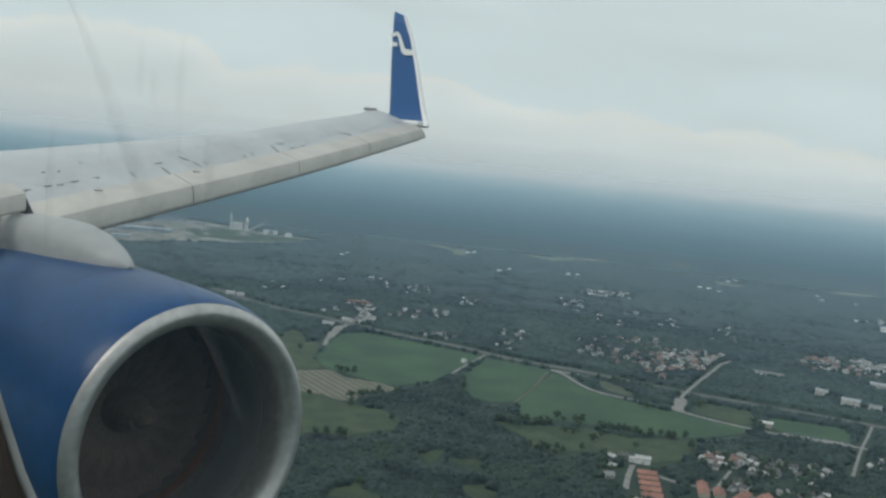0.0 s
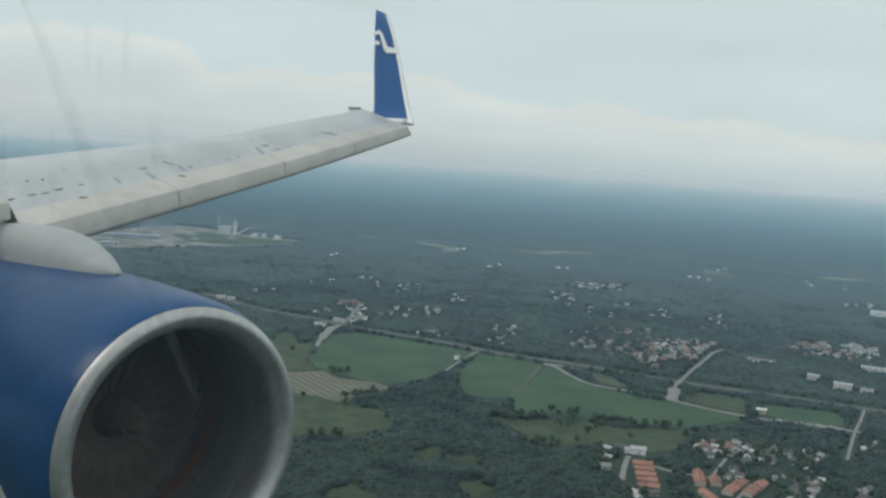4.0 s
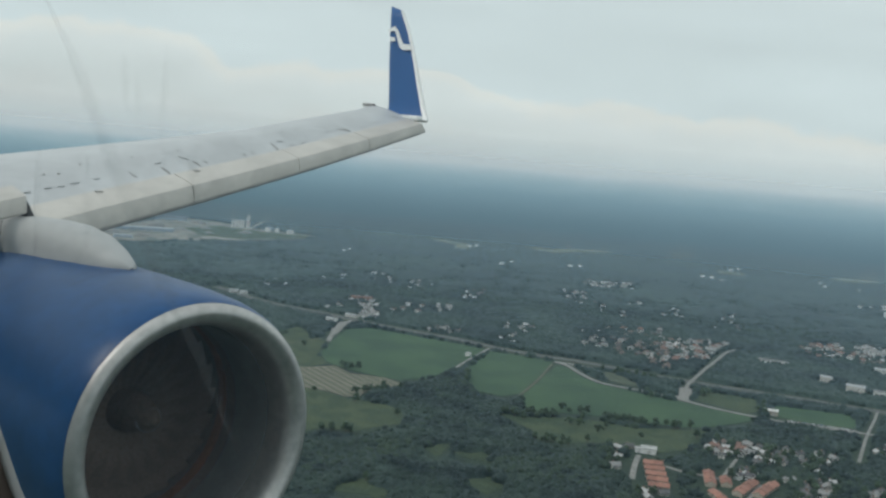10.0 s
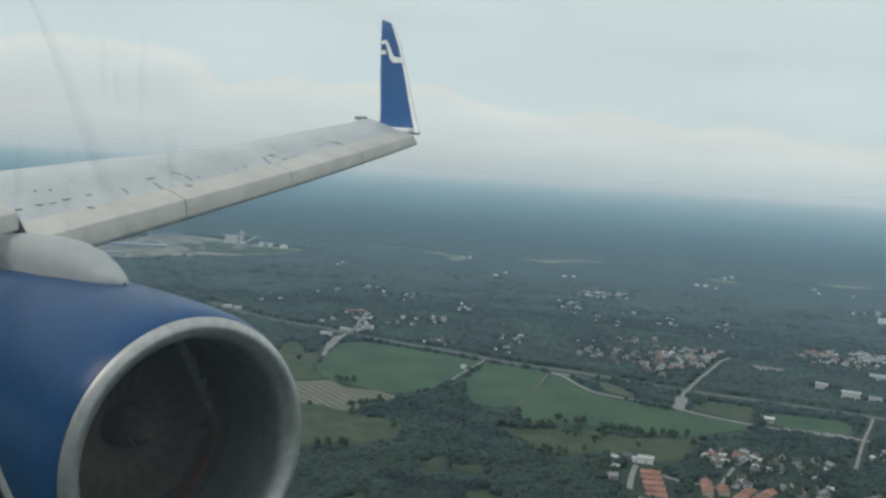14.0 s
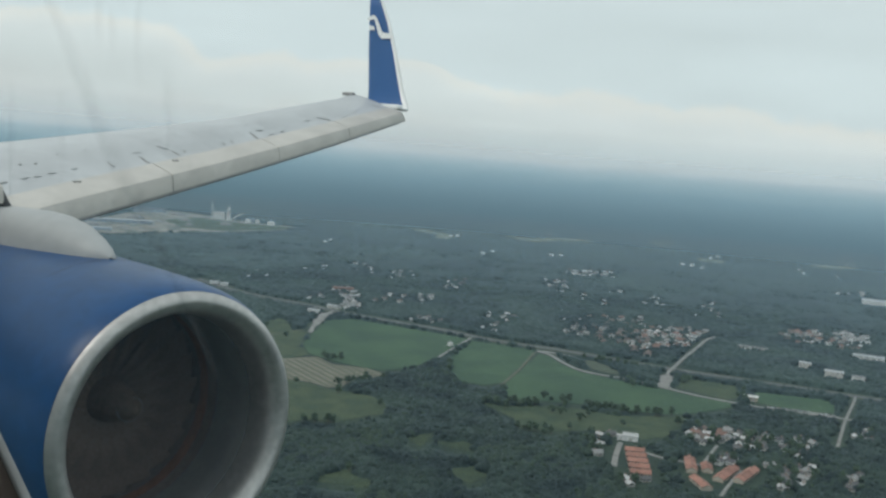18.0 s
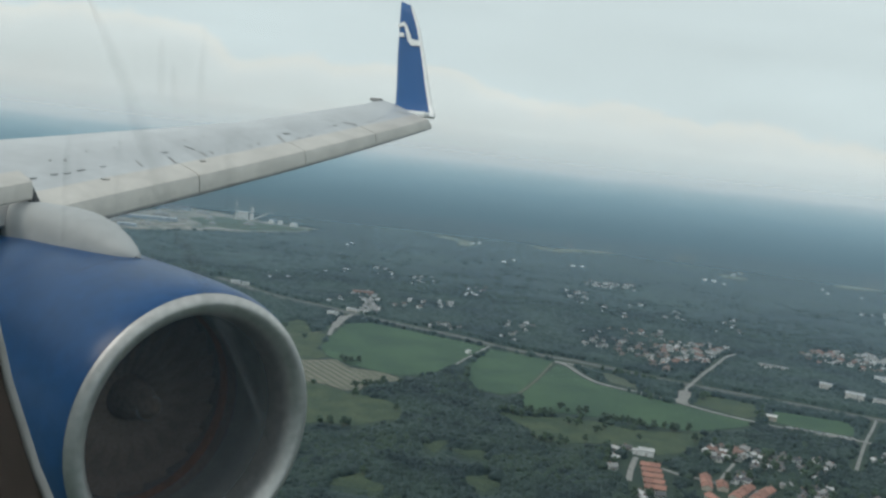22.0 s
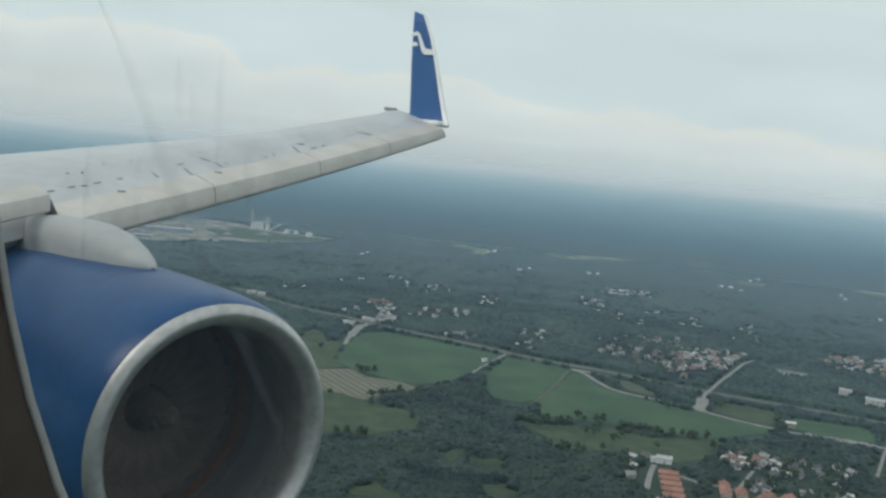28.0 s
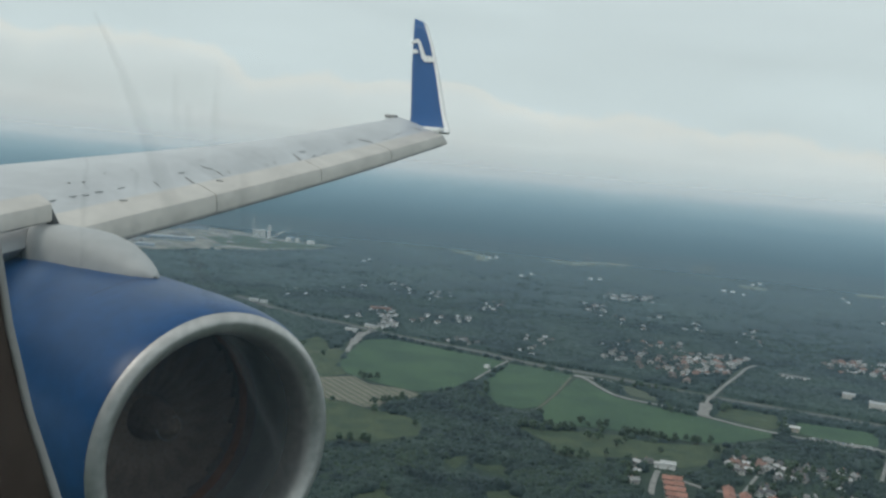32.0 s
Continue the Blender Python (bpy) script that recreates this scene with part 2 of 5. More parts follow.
M_RUB = material("rub_strip", (0.17, 0.08, 0.052), 0.85, size=0.1, grain=0.4)
M_TRIM = material("window_trim", (0.72, 0.71, 0.69), 0.5, size=0.1, grain=0.08)
M_CABIN = material("cabin_lining", (0.60, 0.47, 0.42), 0.6, size=0.2, grain=0.08)
# backdrop tones with haze painted in, paling upward to the sky's colour
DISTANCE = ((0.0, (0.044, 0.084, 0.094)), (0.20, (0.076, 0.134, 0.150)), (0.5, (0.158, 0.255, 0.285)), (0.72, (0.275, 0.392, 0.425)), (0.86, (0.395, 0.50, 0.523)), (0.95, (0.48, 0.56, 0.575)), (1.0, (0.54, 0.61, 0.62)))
M_DISTANCE = glow("painted_haze_distance", DISTANCE, 0, 224)


# ---- building helpers ----
def mesh_from(name, verts, faces, mat, smooth=False):
    me = bpy.data.meshes.new(name)
    me.from_pydata([tuple(v) for v in verts], [], faces)
    me.materials.append(mat)
    if smooth:
        me.shade_smooth()
    me.update()
    return me


def part(name, bm, mat, parent, label="", smooth=False):
    """Links a bmesh or a mesh as one object under a thing or a part."""
    if isinstance(bm, bmesh.types.BMesh):
        me = bpy.data.meshes.new(name)
        bmesh.ops.recalc_face_normals(bm, faces=bm.faces)
        bm.to_mesh(me)
        bm.free()
        me.materials.append(mat)
        if smooth:
            me.shade_smooth()
    else:
        me = bm
    ob = new(name, me)
    ob.parent = parent
    if label:
        tagged(ob, label)
    return ob


def box(bm, lo, hi, bevel=0.0):
    """An axis-aligned block, with bevelled edges where asked."""
    r = bmesh.ops.create_cube(bm, size=1.0)
    size = [b - a for a, b in zip(lo, hi)]
    mid = [(a + b) / 2 for a, b in zip(lo, hi)]
    bmesh.ops.scale(bm, vec=size, verts=r["verts"])
    bmesh.ops.translate(bm, vec=mid, verts=r["verts"])
    if bevel:
        es = list({e for v in r["verts"] for e in v.link_edges})
        bmesh.ops.bevel(bm, geom=es, offset=bevel, segments=2, profile=0.5, affect="EDGES")
    return bm


def grid_mesh(name, rows, mat, smooth=True, close_u=False, cap=False):
    """A sheet through rows of points, all of one length."""
    n = len(rows[0])
    verts = [p for row in rows for p in row]
    faces = []
    for i in range(len(rows) - 1):
        for j in range(n if close_u else n - 1):
            k = (j + 1) % n
            faces.append((i * n + j, i * n + k, (i + 1) * n + k, (i + 1) * n + j))
    if cap:
        faces += [tuple(range(n))[::-1], tuple(range((len(rows) - 1) * n, len(rows) * n))]
    me = mesh_from(name, verts, faces, mat, smooth)
    bm = bmesh.new()
    bm.from_mesh(me)
    bmesh.ops.recalc_face_normals(bm, faces=bm.faces)
    bm.to_mesh(me)
    bm.free()
    if smooth:
        me.shade_smooth()
    return me


# veil opacity imitating distance haze, by height over 400 m
VEIL_OPACITY = ((0.10, 0.004), (0.20, 0.014), (0.28, 0.032), (0.34, 0.065), (0.385, 0.11), (0.426, 0.19), (0.451, 0.26), (0.481, 0.35), (0.52, 0.42), (0.55, 0.40), (0.59, 0.05))


# ---- ground sheet and far distance ----
def wave(x, y):
    return 3.0 * noise.noise((x * 0.0016, y * 0.0016, 3.1)) - 3.0


def flat(x, y):
    """Height of the ground: level in the near valley, gently rolling far off."""
    d = math.hypot(x, y)
    return wave(x, y) * min(1.0, max(0.0, (d - 1900) / 800))


rings = [0, 120, 300, 500, 600, 700, 800, 900, 1000, 1150, 1300, 1500, 1700, 1900, 2150, 2400, 2700, 3000, 3300, 3620]
rows = [[(d * math.sin(a), d * math.cos(a), flat(d * math.sin(a), d * math.cos(a))) for a in [2 * math.pi * k / 120 for k in range(120)]] for d in rings[1:]]
ground = new("ground", grid_mesh("ground", rows, M_GROUND, close_u=True, cap=False))
bmg = bmesh.new()
bmg.from_mesh(ground.data)
bmesh.ops.holes_fill(bmg, edges=[e for e in bmg.edges if e.is_boundary and e.verts[0].co.length < 200], sides=0)
bmg.to_mesh(ground.data)
bmg.free()
tagged(ground, "dark green wooded ground reaching to the horizon", "ground", kind="structure")

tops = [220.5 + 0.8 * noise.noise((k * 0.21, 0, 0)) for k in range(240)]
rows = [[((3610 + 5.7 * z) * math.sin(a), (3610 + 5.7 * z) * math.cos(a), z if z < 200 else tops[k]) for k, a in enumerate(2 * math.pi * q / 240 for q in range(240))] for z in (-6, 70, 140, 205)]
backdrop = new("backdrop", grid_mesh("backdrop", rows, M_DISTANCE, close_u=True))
tagged(backdrop, "glowing blue-green backdrop painted as hazy forest distance under the horizon", "distance", kind="structure")

# added translucent ring whose opacity, growing with height, stands in for distance haze
M_HAZE_VEIL = bpy.data.materials.new("haze")
M_HAZE_VEIL.use_nodes = True
nt = M_HAZE_VEIL.node_tree
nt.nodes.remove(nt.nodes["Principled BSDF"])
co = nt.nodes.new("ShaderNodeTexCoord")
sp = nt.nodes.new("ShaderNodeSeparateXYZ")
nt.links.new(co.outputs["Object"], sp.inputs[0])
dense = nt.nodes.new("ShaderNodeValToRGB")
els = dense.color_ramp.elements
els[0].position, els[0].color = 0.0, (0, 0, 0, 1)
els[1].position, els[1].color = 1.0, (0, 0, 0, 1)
for p, a in VEIL_OPACITY:
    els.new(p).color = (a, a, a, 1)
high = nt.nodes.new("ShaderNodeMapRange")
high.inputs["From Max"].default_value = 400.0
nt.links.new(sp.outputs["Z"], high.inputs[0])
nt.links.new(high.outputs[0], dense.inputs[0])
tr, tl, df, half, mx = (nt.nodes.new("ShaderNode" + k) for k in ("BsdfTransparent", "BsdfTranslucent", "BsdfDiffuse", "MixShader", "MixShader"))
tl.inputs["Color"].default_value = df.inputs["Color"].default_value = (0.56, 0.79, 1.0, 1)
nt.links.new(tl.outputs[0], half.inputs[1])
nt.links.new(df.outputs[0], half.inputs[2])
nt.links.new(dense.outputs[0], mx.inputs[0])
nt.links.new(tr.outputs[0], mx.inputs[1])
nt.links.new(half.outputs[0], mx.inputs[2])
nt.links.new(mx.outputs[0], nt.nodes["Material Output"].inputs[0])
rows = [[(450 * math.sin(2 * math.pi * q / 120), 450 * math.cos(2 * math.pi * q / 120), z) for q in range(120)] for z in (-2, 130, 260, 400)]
haze = new("haze_veil", grid_mesh("haze_veil", rows, M_HAZE_VEIL, close_u=True))
tagged(haze, "pale blue veil ring imitating haze over distant woods", "haze", kind="structure")


def inside(x, y, poly):
    c = False
    for i in range(len(poly)):
        (x1, y1), (x2, y2) = poly[i - 1], poly[i]
        if (y1 > y) != (y2 > y) and x < (x2 - x1) * (y - y1) / (y2 - y1) + x1:
            c = not c
    return c


def ragged(poly, step=14.0, amount=2.5):
    """The outline of a field, with its edges split up and a little uneven."""
    ptsr = []
    for i in range(len(poly)):
        a, b = Vector((*poly[i - 1], 0)), Vector((*poly[i], 0))
        n = max(1, int((b - a).length / step))
        for k in range(n):
            p = a.lerp(b, k / n)
            ptsr.append((p.x + amount * noise.noise((p.x * 0.05, p.y * 0.05, 1)), p.y + amount * noise.noise((p.x * 0.05, p.y * 0.05, 7)), 0))
    return ptsr


def field(name, poly, mat, z, label, category="field"):
    """A field as a low slab of turf with uneven edges."""
    bm = bmesh.new()
    ring = ragged(poly, 5.0, 5.0) if mat is M_GLADE else ragged(poly)
    f = bm.faces.new([bm.verts.new((x, y, z + flat(x, y))) for x, y, _ in ring])
    low = [bm.verts.new((x, y, z - 0.7 + flat(x, y))) for x, y, _ in ring]
    top = list(f.verts)
    for i in range(len(top)):
        bm.faces.new((top[i - 1], low[i - 1], low[i], top[i]))
    bmesh.ops.triangulate(bm, faces=[f])
    return tagged(part(name, bm, mat, None), label, category, kind="structure")


def strip(name, line, width, mat, z, label, category="road", thick=0.5):
    """A road along a line, rounded through its corners, with edges that drop to the ground."""
    ptl = [Vector((*p, 0)) for p in line]
    fine = []
    for i in range(len(ptl) - 1):
        p0, p1, p2, p3 = ptl[max(i - 1, 0)], ptl[i], ptl[i + 1], ptl[min(i + 2, len(ptl) - 1)]
        n = max(2, int((p2 - p1).length / 6))
        for k in range(n):
            t = k / n
            fine.append(0.5 * ((2 * p1) + (p2 - p0) * t + (2 * p0 - 5 * p1 + 4 * p2 - p3) * t * t + (3 * p1 - p0 - 3 * p2 + p3) * t ** 3))
    fine.append(ptl[-1])
    rws = []
    for i, p in enumerate(fine):
        d = (fine[min(i + 1, len(fine) - 1)] - fine[max(i - 1, 0)]).normalized()
        nrm = Vector((-d.y, d.x, 0))
        g = flat(p.x, p.y) + z
        rws.append([(p.x + nrm.x * w, p.y + nrm.y * w, g + dz) for w, dz in ((width / 2 + 0.3, -thick), (width / 2, 0), (0, 0.06), (-width / 2, 0), (-width / 2 - 0.3, -thick))])
    return tagged(new(name, grid_mesh(name, rws, mat, smooth=False)), label, category, kind="structure"), fine


FIELDS = [
    ("crop_field", [(-125, 1194), (-92, 1219), (-47, 1194), (11, 1167), (51, 1143), (30, 1069), (13, 1013), (-15, 958), (-40, 939), (-60, 946), (-94, 965), (-120, 990), (-135, 1030), (-132, 1115)], M_CROP, 0.30, "even green crop field beside the main road"),
    ("crop_field", [(59, 1135), (96, 1119), (130, 1103), (124, 1070), (79, 925), (62, 911), (40, 919), (28, 957), (28, 1026)], M_CROP, 0.30, "narrow green crop field between two farm tracks"),
    ("crop_field", [(134, 1085), (145, 1073), (153, 1036), (170, 1005), (203, 982), (234, 963), (254, 949), (288, 926), (314, 914), (295, 895), (254, 863), (220, 853), (185, 860), (154, 865), (118, 868), (81, 867), (81, 916)], M_CROP, 0.30, "broad green crop field below a curving road"),
    ("hay_field", [(-166, 946), (-140, 959), (-110, 979), (-92, 949), (-57, 944), (-34, 925), (-54, 899), (-64, 896), (-73, 862), (-84, 855), (-104, 869), (-125, 875), (-155, 883)], M_STUBBLE, 0.26, "tan hay field mown in parallel swaths"),
    ("meadow", [(-137, 874), (-125, 873), (-104, 865), (-81, 850), (-60, 845), (-39, 834), (-28, 817), (-28, 784), (-49, 766), (-65, 745), (-89, 750), (-102, 737), (-114, 739)], M_MEADOW, 0.22, "olive rough meadow with scattered bushes"),
    ("meadow", [(52, 852), (78, 839), (113, 851), (147, 849), (175, 837), (229, 845), (248, 856), (229, 811), (207, 777), (185, 765), (165, 780), (146, 782), (111, 766), (85, 765), (83, 799), (69, 818)], M_MEADOW, 0.22, "yellow-green rough meadow with lone trees"),
    ("meadow", [(281, 1020), (310, 1011), (338, 996), (322, 945), (306, 930), (279, 956), (264, 971)], M_MEADOW, 0.22, "small yellow-green meadow beside a road junction"),
    ("crop_field", [(348, 978), (378, 972), (422, 964), (421, 938), (404, 906), (377, 908), (353, 917), (335, 930)], M_CROP, 0.30, "small green field with a row of parked cars"),
    ("clearing", [(-70, 611), (-58, 627), (-43, 643), (-37, 623), (-20, 616), (-34, 605)], M_GLADE, 0.22, "small grassy clearing in dense woodland"),
    ("meadow", [(-201, 1131), (-186, 1184), (-169, 1166), (-154, 1103), (-139, 1109), (-136, 1024), (-120, 987), (-140, 959), (-166, 946)], M_MEADOW, 0.22, "olive meadow at the edge of the crop field"),
    ("quarry_floor", [(-795, 1977), (-816, 2226), (-826, 2541), (-777, 2739), (-698, 2716), (-589, 2630), (-497, 2560), (-347, 2527), (-393, 2397), (-476, 2249), (-569, 2147), (-657, 2024), (-720, 1964)], M_SAND, 0.80, "pale sandy quarry floor around an industrial plant"),
    ("clearing", [(-67, 2757), (-17, 2735), (39, 2661), (73, 2612), (38, 2498), (5, 2491), (11, 2602), (-40, 2657)], M_PALE, 4.60, "tan felled clearing far off in the forest"),
    ("clearing", [(206, 2769), (285, 2732), (381, 2842), (474, 2891), (479, 2799), (367, 2737), (282, 2622), (247, 2667)], M_PALE, 4.60, "long grassy clearing far off in the forest"),
    ("clearing", [(1048, 2611), (1155, 2659), (1194, 2638), (1169, 2583), (1075, 2543), (1027, 2557)], M_PALE, 4.60, "pale clearing in distant forest"),
    ("clearing", [(707, 2536), (738, 2512), (783, 2511), (754, 2439), (697, 2446)], M_PALE, 4.60, "narrow grassy clearing in the forest"),
    ("clearing", [(675, 2979), (779, 3076), (765, 2984), (670, 2877)], M_PALE, 4.60, "small pale clearing far off in the forest"),
    ("clearing", [(-11, 717), (3, 732), (18, 741), (10, 721), (2, 702)], M_GLADE, 0.22, "small rough grassy clearing in the woods"),
    ("clearing", [(12, 716), (34, 721), (46, 727), (43, 697), (21, 705)], M_GLADE, 0.22, "small rough grassy clearing in the woods"),
    ("clearing", [(22, 651), (41, 667), (54, 643), (39, 627)], M_GLADE, 0.22, "small rough grassy clearing in the woods"),
    ("clearing", [(-149, 1999), (-127, 2024), (-119, 1972), (-140, 1916)], M_PALE, 1.20, "small felled patch in the forest"),
    ("meadow", [(181, 1074), (196, 1070), (213, 1039), (218, 1008), (202, 1011), (185, 1026)], M_VERGE, 0.24, "rough grass strip between two roads"),
]
CLEAR = []
for nm, poly, mat, z, lab in FIELDS:
    ob = field(nm, poly, mat, z, lab)
    CLEAR.append(poly)

MAIN = [(-357, 1454), (-299, 1389), (-258, 1350), (-212, 1321), (-169, 1299), (-135, 1274), (-95, 1248), (-48, 1222), (-3, 1201), (25, 1187), (67, 1156), (97, 1141), (127, 1129), (160, 1119), (192, 1103), (222, 1087), (252, 1071), (281, 1059), (310, 1047), (339, 1038), (367, 1027), (395, 1019), (438, 1002), (484, 984), (548, 956)]
MINOR = [(133, 1101), (146, 1086), (157, 1046), (171, 1014), (193, 998), (213, 990), (237, 974), (256, 957), (280, 937), (304, 923), (328, 911), (353, 903), (378, 896), (409, 889), (428, 874)]
LAYBY = [(133, 1101), (151, 1097), (174, 1085)]
LANE = [(466, 997), (439, 945), (406, 884), (358, 788)]
SIDE = [(252, 970), (274, 1040), (290, 1076), (318, 1138), (350, 1204), (380, 1268), (404, 1300)]
TRACK1 = [(13, 1013), (30, 1069), (56, 1149)]
TRACK2 = [(79, 920), (102, 991), (128, 1090)]
TRACK3 = [(-135, 1103), (-137, 1154), (-133, 1221), (-126, 1263)]
TRACK4 = [(-188, 1061), (-172, 1080), (-146, 1117)]
TLANE1 = [(248, 765), (233, 735), (218, 704)]
TLANE2 = [(248, 702), (233, 676), (214, 640)]
TLANE3 = [(165, 751), (156, 721), (148, 688)]
TLANE4 = [(181, 729), (193, 718), (206, 714), (219, 708)]
ROADS = [
    ("road", MAIN, 9.5, M_ROAD, 0.55, "grey two-lane main road beside fields"),
    ("road", MINOR, 4.3, M_GRAVEL, 0.62, "pale curving country road along a field"),
    ("road", LAYBY, 5.5, M_GRAVEL, 0.66, "pale lay-by beside the main road"),
    ("road", LANE, 2.4, M_GRAVEL, 0.5, "pale lane through houses and trees"),
    ("road", SIDE, 3.8, M_GRAVEL, 0.75, "pale side road leading to a housing estate"),
    ("farm_track", TRACK1, 2.6, M_GRAVEL, 0.45, "straight pale farm track between crops"),
    ("farm_track", TRACK2, 2.6, M_SWATH, 0.45, "faint grassy farm track between two fields"),
    ("farm_track", TRACK3, 5.0, M_GRAVEL, 0.5, "pale farm road to the main road"),
    ("farm_track", TRACK4, 3.0, M_SWATH, 0.45, "narrow track across an olive meadow"),
    ("lane", TLANE1, 2.4, M_GRAVEL, 0.5, "pale lane between red-roofed terraces"),
    ("lane", TLANE2, 2.4, M_GRAVEL, 0.5, "pale lane beside a slanting terrace"),
    ("lane", TLANE3, 4.0, M_GRAVEL, 0.5, "pale yard lane beside the terraces"),
    ("lane", TLANE4, 3.0, M_GRAVEL, 0.5, "narrow pale path linking the terraces"),
]
LINES = []
for nm, line, w, mat, z, lab in ROADS:
    if line is MAIN:
        strip("road_verge", line, 18.0, M_VERGE, 0.25, "grass verges of the main road", "verge")
    ob, fine = strip(nm, line, w, mat, z, lab)
    LINES.append((fine, w / 2 + (11 if line is MAIN else 4)))
field("quarry_grass", [(-685, 2416), (-636, 2564), (-499, 2497), (-358, 2499), (-406, 2387), (-505, 2259), (-601, 2266)], M_MEADOW, 1.10, "rough grass grown over part of a quarry", "grass")
field("junction_lot", [(261, 1022), (275, 1029), (268, 985), (258, 962), (239, 969)], M_GRAVEL, 0.70, "pale gravel yard at a road junction", "yard")
field("depot_yard", [(-150, 1231), (-125, 1254), (-108, 1252), (-129, 1218), (-131, 1156), (-138, 1153)], M_GRAVEL, 0.40, "pale gravel yard beside the depot", "yard")
fld = FIELDS[3][1]
bm = bmesh.new()
for k in range(22):
    p = Vector((-262 + 10.0 * k, 990))
    for step in range(30):
        q = p + Vector((2.9, -4.4))
        if inside(*p, fld) and inside(*q, fld):
            vs = [bm.verts.new((u.x + dx, u.y, 0.27 + dz)) for u in (p, q) for dx, dz in ((-1.9, 0.02), (0, 0.3), (1.9, 0.02))]
            bm.faces.new((vs[0], vs[3], vs[4], vs[1]))
            bm.faces.new((vs[1], vs[4], vs[5], vs[2]))
        p = q
tagged(part("hay_swaths", bm, M_SWATH, None), "dark parallel swaths of mown hay on a tan field", "hay", kind="stuff")

# ---- the airliner: wing, winglet, engine, window ----
FWD, OUT, UP = Vector((0.74918, -0.66218, -0.01569)), Vector((0.66203, 0.74935, -0.01387)), Vector((0.02094, 0.0, 0.99978))
airliner = tagged(new("airliner"), "white and blue jet airliner wing and engine in flight", "airliner")
airliner.empty_display_size = 0.5
airliner.matrix_world = Matrix(((FWD.x, OUT.x, UP.x, 0), (FWD.y, OUT.y, UP.y, 0), (FWD.z, OUT.z, UP.z, EYE_Z), (0, 0, 0, 1)))


def le(o):
    """Lower front edge of the extended slats at o metres outboard of the eye."""
    bow = 0.05 * math.sin(math.pi * min(1.0, max(0.0, (o - 5.5) / 11.5)))
    return -(7.376 + 0.53 * o), -1.18 + 0.163 * (o - 5.5) - bow


def chord(o):
    return 7.4 - 0.345 * o if o < 16 else 1.88


def slat_profile(o, size=1.0):
    x, z = le(o)
    k = size if o < 12 else 1.0 - 0.012 * (o - 12)
    prof = [(-0.62, 0.335), (-0.56, 0.352), (-0.30, 0.30), (-0.10, 0.252), (-0.065, 0.236), (-0.03, 0.17), (-0.006, 0.08), (0.0, 0.0), (-0.03, -0.03), (-0.10, -0.03), (-0.25, 0.06), (-0.45, 0.22), (-0.60, 0.31)]
    return [(x + a * k, o, z + b * k) for a, b in prof]


def slat(o0, o1, label, size=1.0, slant=0.0):
    n = 6
    rws = [slat_profile(o0 + (o1 - o0) * i / n, size) for i in range(n + 1)]
    top = max(p[2] for p in rws[-1])
    rws[-1] = [(x - 0.53 * slant * (top - z), o + slant * (top - z), z + 0.163 * slant * (top - z)) for x, o, z in rws[-1]]
    ob = part("slat", grid_mesh("slat", rws, M_SLAT, close_u=True, cap=True), M_SLAT, airliner, label)
    md = ob.modifiers.new("edge", "EDGE_SPLIT")
    md.split_angle = radians(28)
    return ob


for o0, o1 in ((4.60, 7.368), (7.388, 10.508), (10.530, 13.667), (13.691, 16.95)):
    slat(o0, o1, "extended grey leading-edge slat", slant=1.1 if o1 > 16 else 0.0)
inner = slat(2.2, 4.46, "inboard leading-edge slat beside the pylon", 0.7)
inner.location = (-0.16, 0, 0.38)
# shade in the gap beside the inboard slat put in as a dark strip, and a dark line under the slats' lower edge
rws = [[(x - 0.16 - 0.012, o, z + 0.38 - 0.012) for x, o, z in slat_profile(4.461, 0.7)], [(x - 0.02, o, z - 0.015) for x, o, z in slat_profile(4.599)]]
part("slat_gap_seal", grid_mesh("slat_gap_seal", rws, M_DARK, smooth=False, close_u=True), M_DARK, airliner, "dark strip standing in for shade between two slats")
rws = []
for k in range(25):
    o = 4.62 + (16.9 - 4.62) * k / 24
    x, z = le(o)
    rws.append([(x + 0.003, o, z + 0.012), (x + 0.006, o, z - 0.012), (x - 0.006, o, z - 0.034), (x - 0.03, o, z - 0.04)])
part("slat_edge_seal", grid_mesh("slat_edge_seal", rws, M_MARK), M_MARK, airliner, "dark grey line along the slats' lower edge")


def wing_profile(o):
    x, z = le(o)
    c = chord(o)
    top = 0.64 - 0.05 * min(1.0, max(0.0, (o - 8) / 9))
    rel = [(-0.30, 0.12), (-0.34, 0.20), (-0.42, 0.265), (-0.52, 0.31), (-0.70, 0.345)]
    w = min(1.0, max(0.0, (o - 11.5) / 5.0))
    uc, drop = 0.38 + 0.60 * w, 0.30 * (1 - w)
    u0 = 0.72 / c
    for v in (0.05, 0.13, 0.23, 0.36, 0.52, 0.70, 0.88, 1.0):
        u = u0 + (1 - u0) * v
        s = (u - u0) / (uc - u0)
        h = top - (top - 0.345) * max(0.0, 1 - s) ** (2 - 0.7 * w) if u < uc else top - drop * ((u - uc) / (1 - uc)) ** 1.7
        rel.append((-u * c, h))
    rel += [(-c - 0.01, 0.27 + (top - 0.64)), (-0.75 * c, 0.05), (-0.4 * c, -0.12), (-0.55, -0.05)]
    return [(x + a, o, z + b) for a, b in rel]


rws = [wing_profile(o) for o in [1.2 + (17.2 - 1.2) * i / 26 for i in range(27)]]
wing = part("wing_panel", grid_mesh("wing_panel", rws, M_WING, close_u=True, cap=True), M_WING, airliner, "pale grey wing upper skin with small fittings")
md = wing.modifiers.new("edge", "EDGE_SPLIT")
md.split_angle = radians(30)


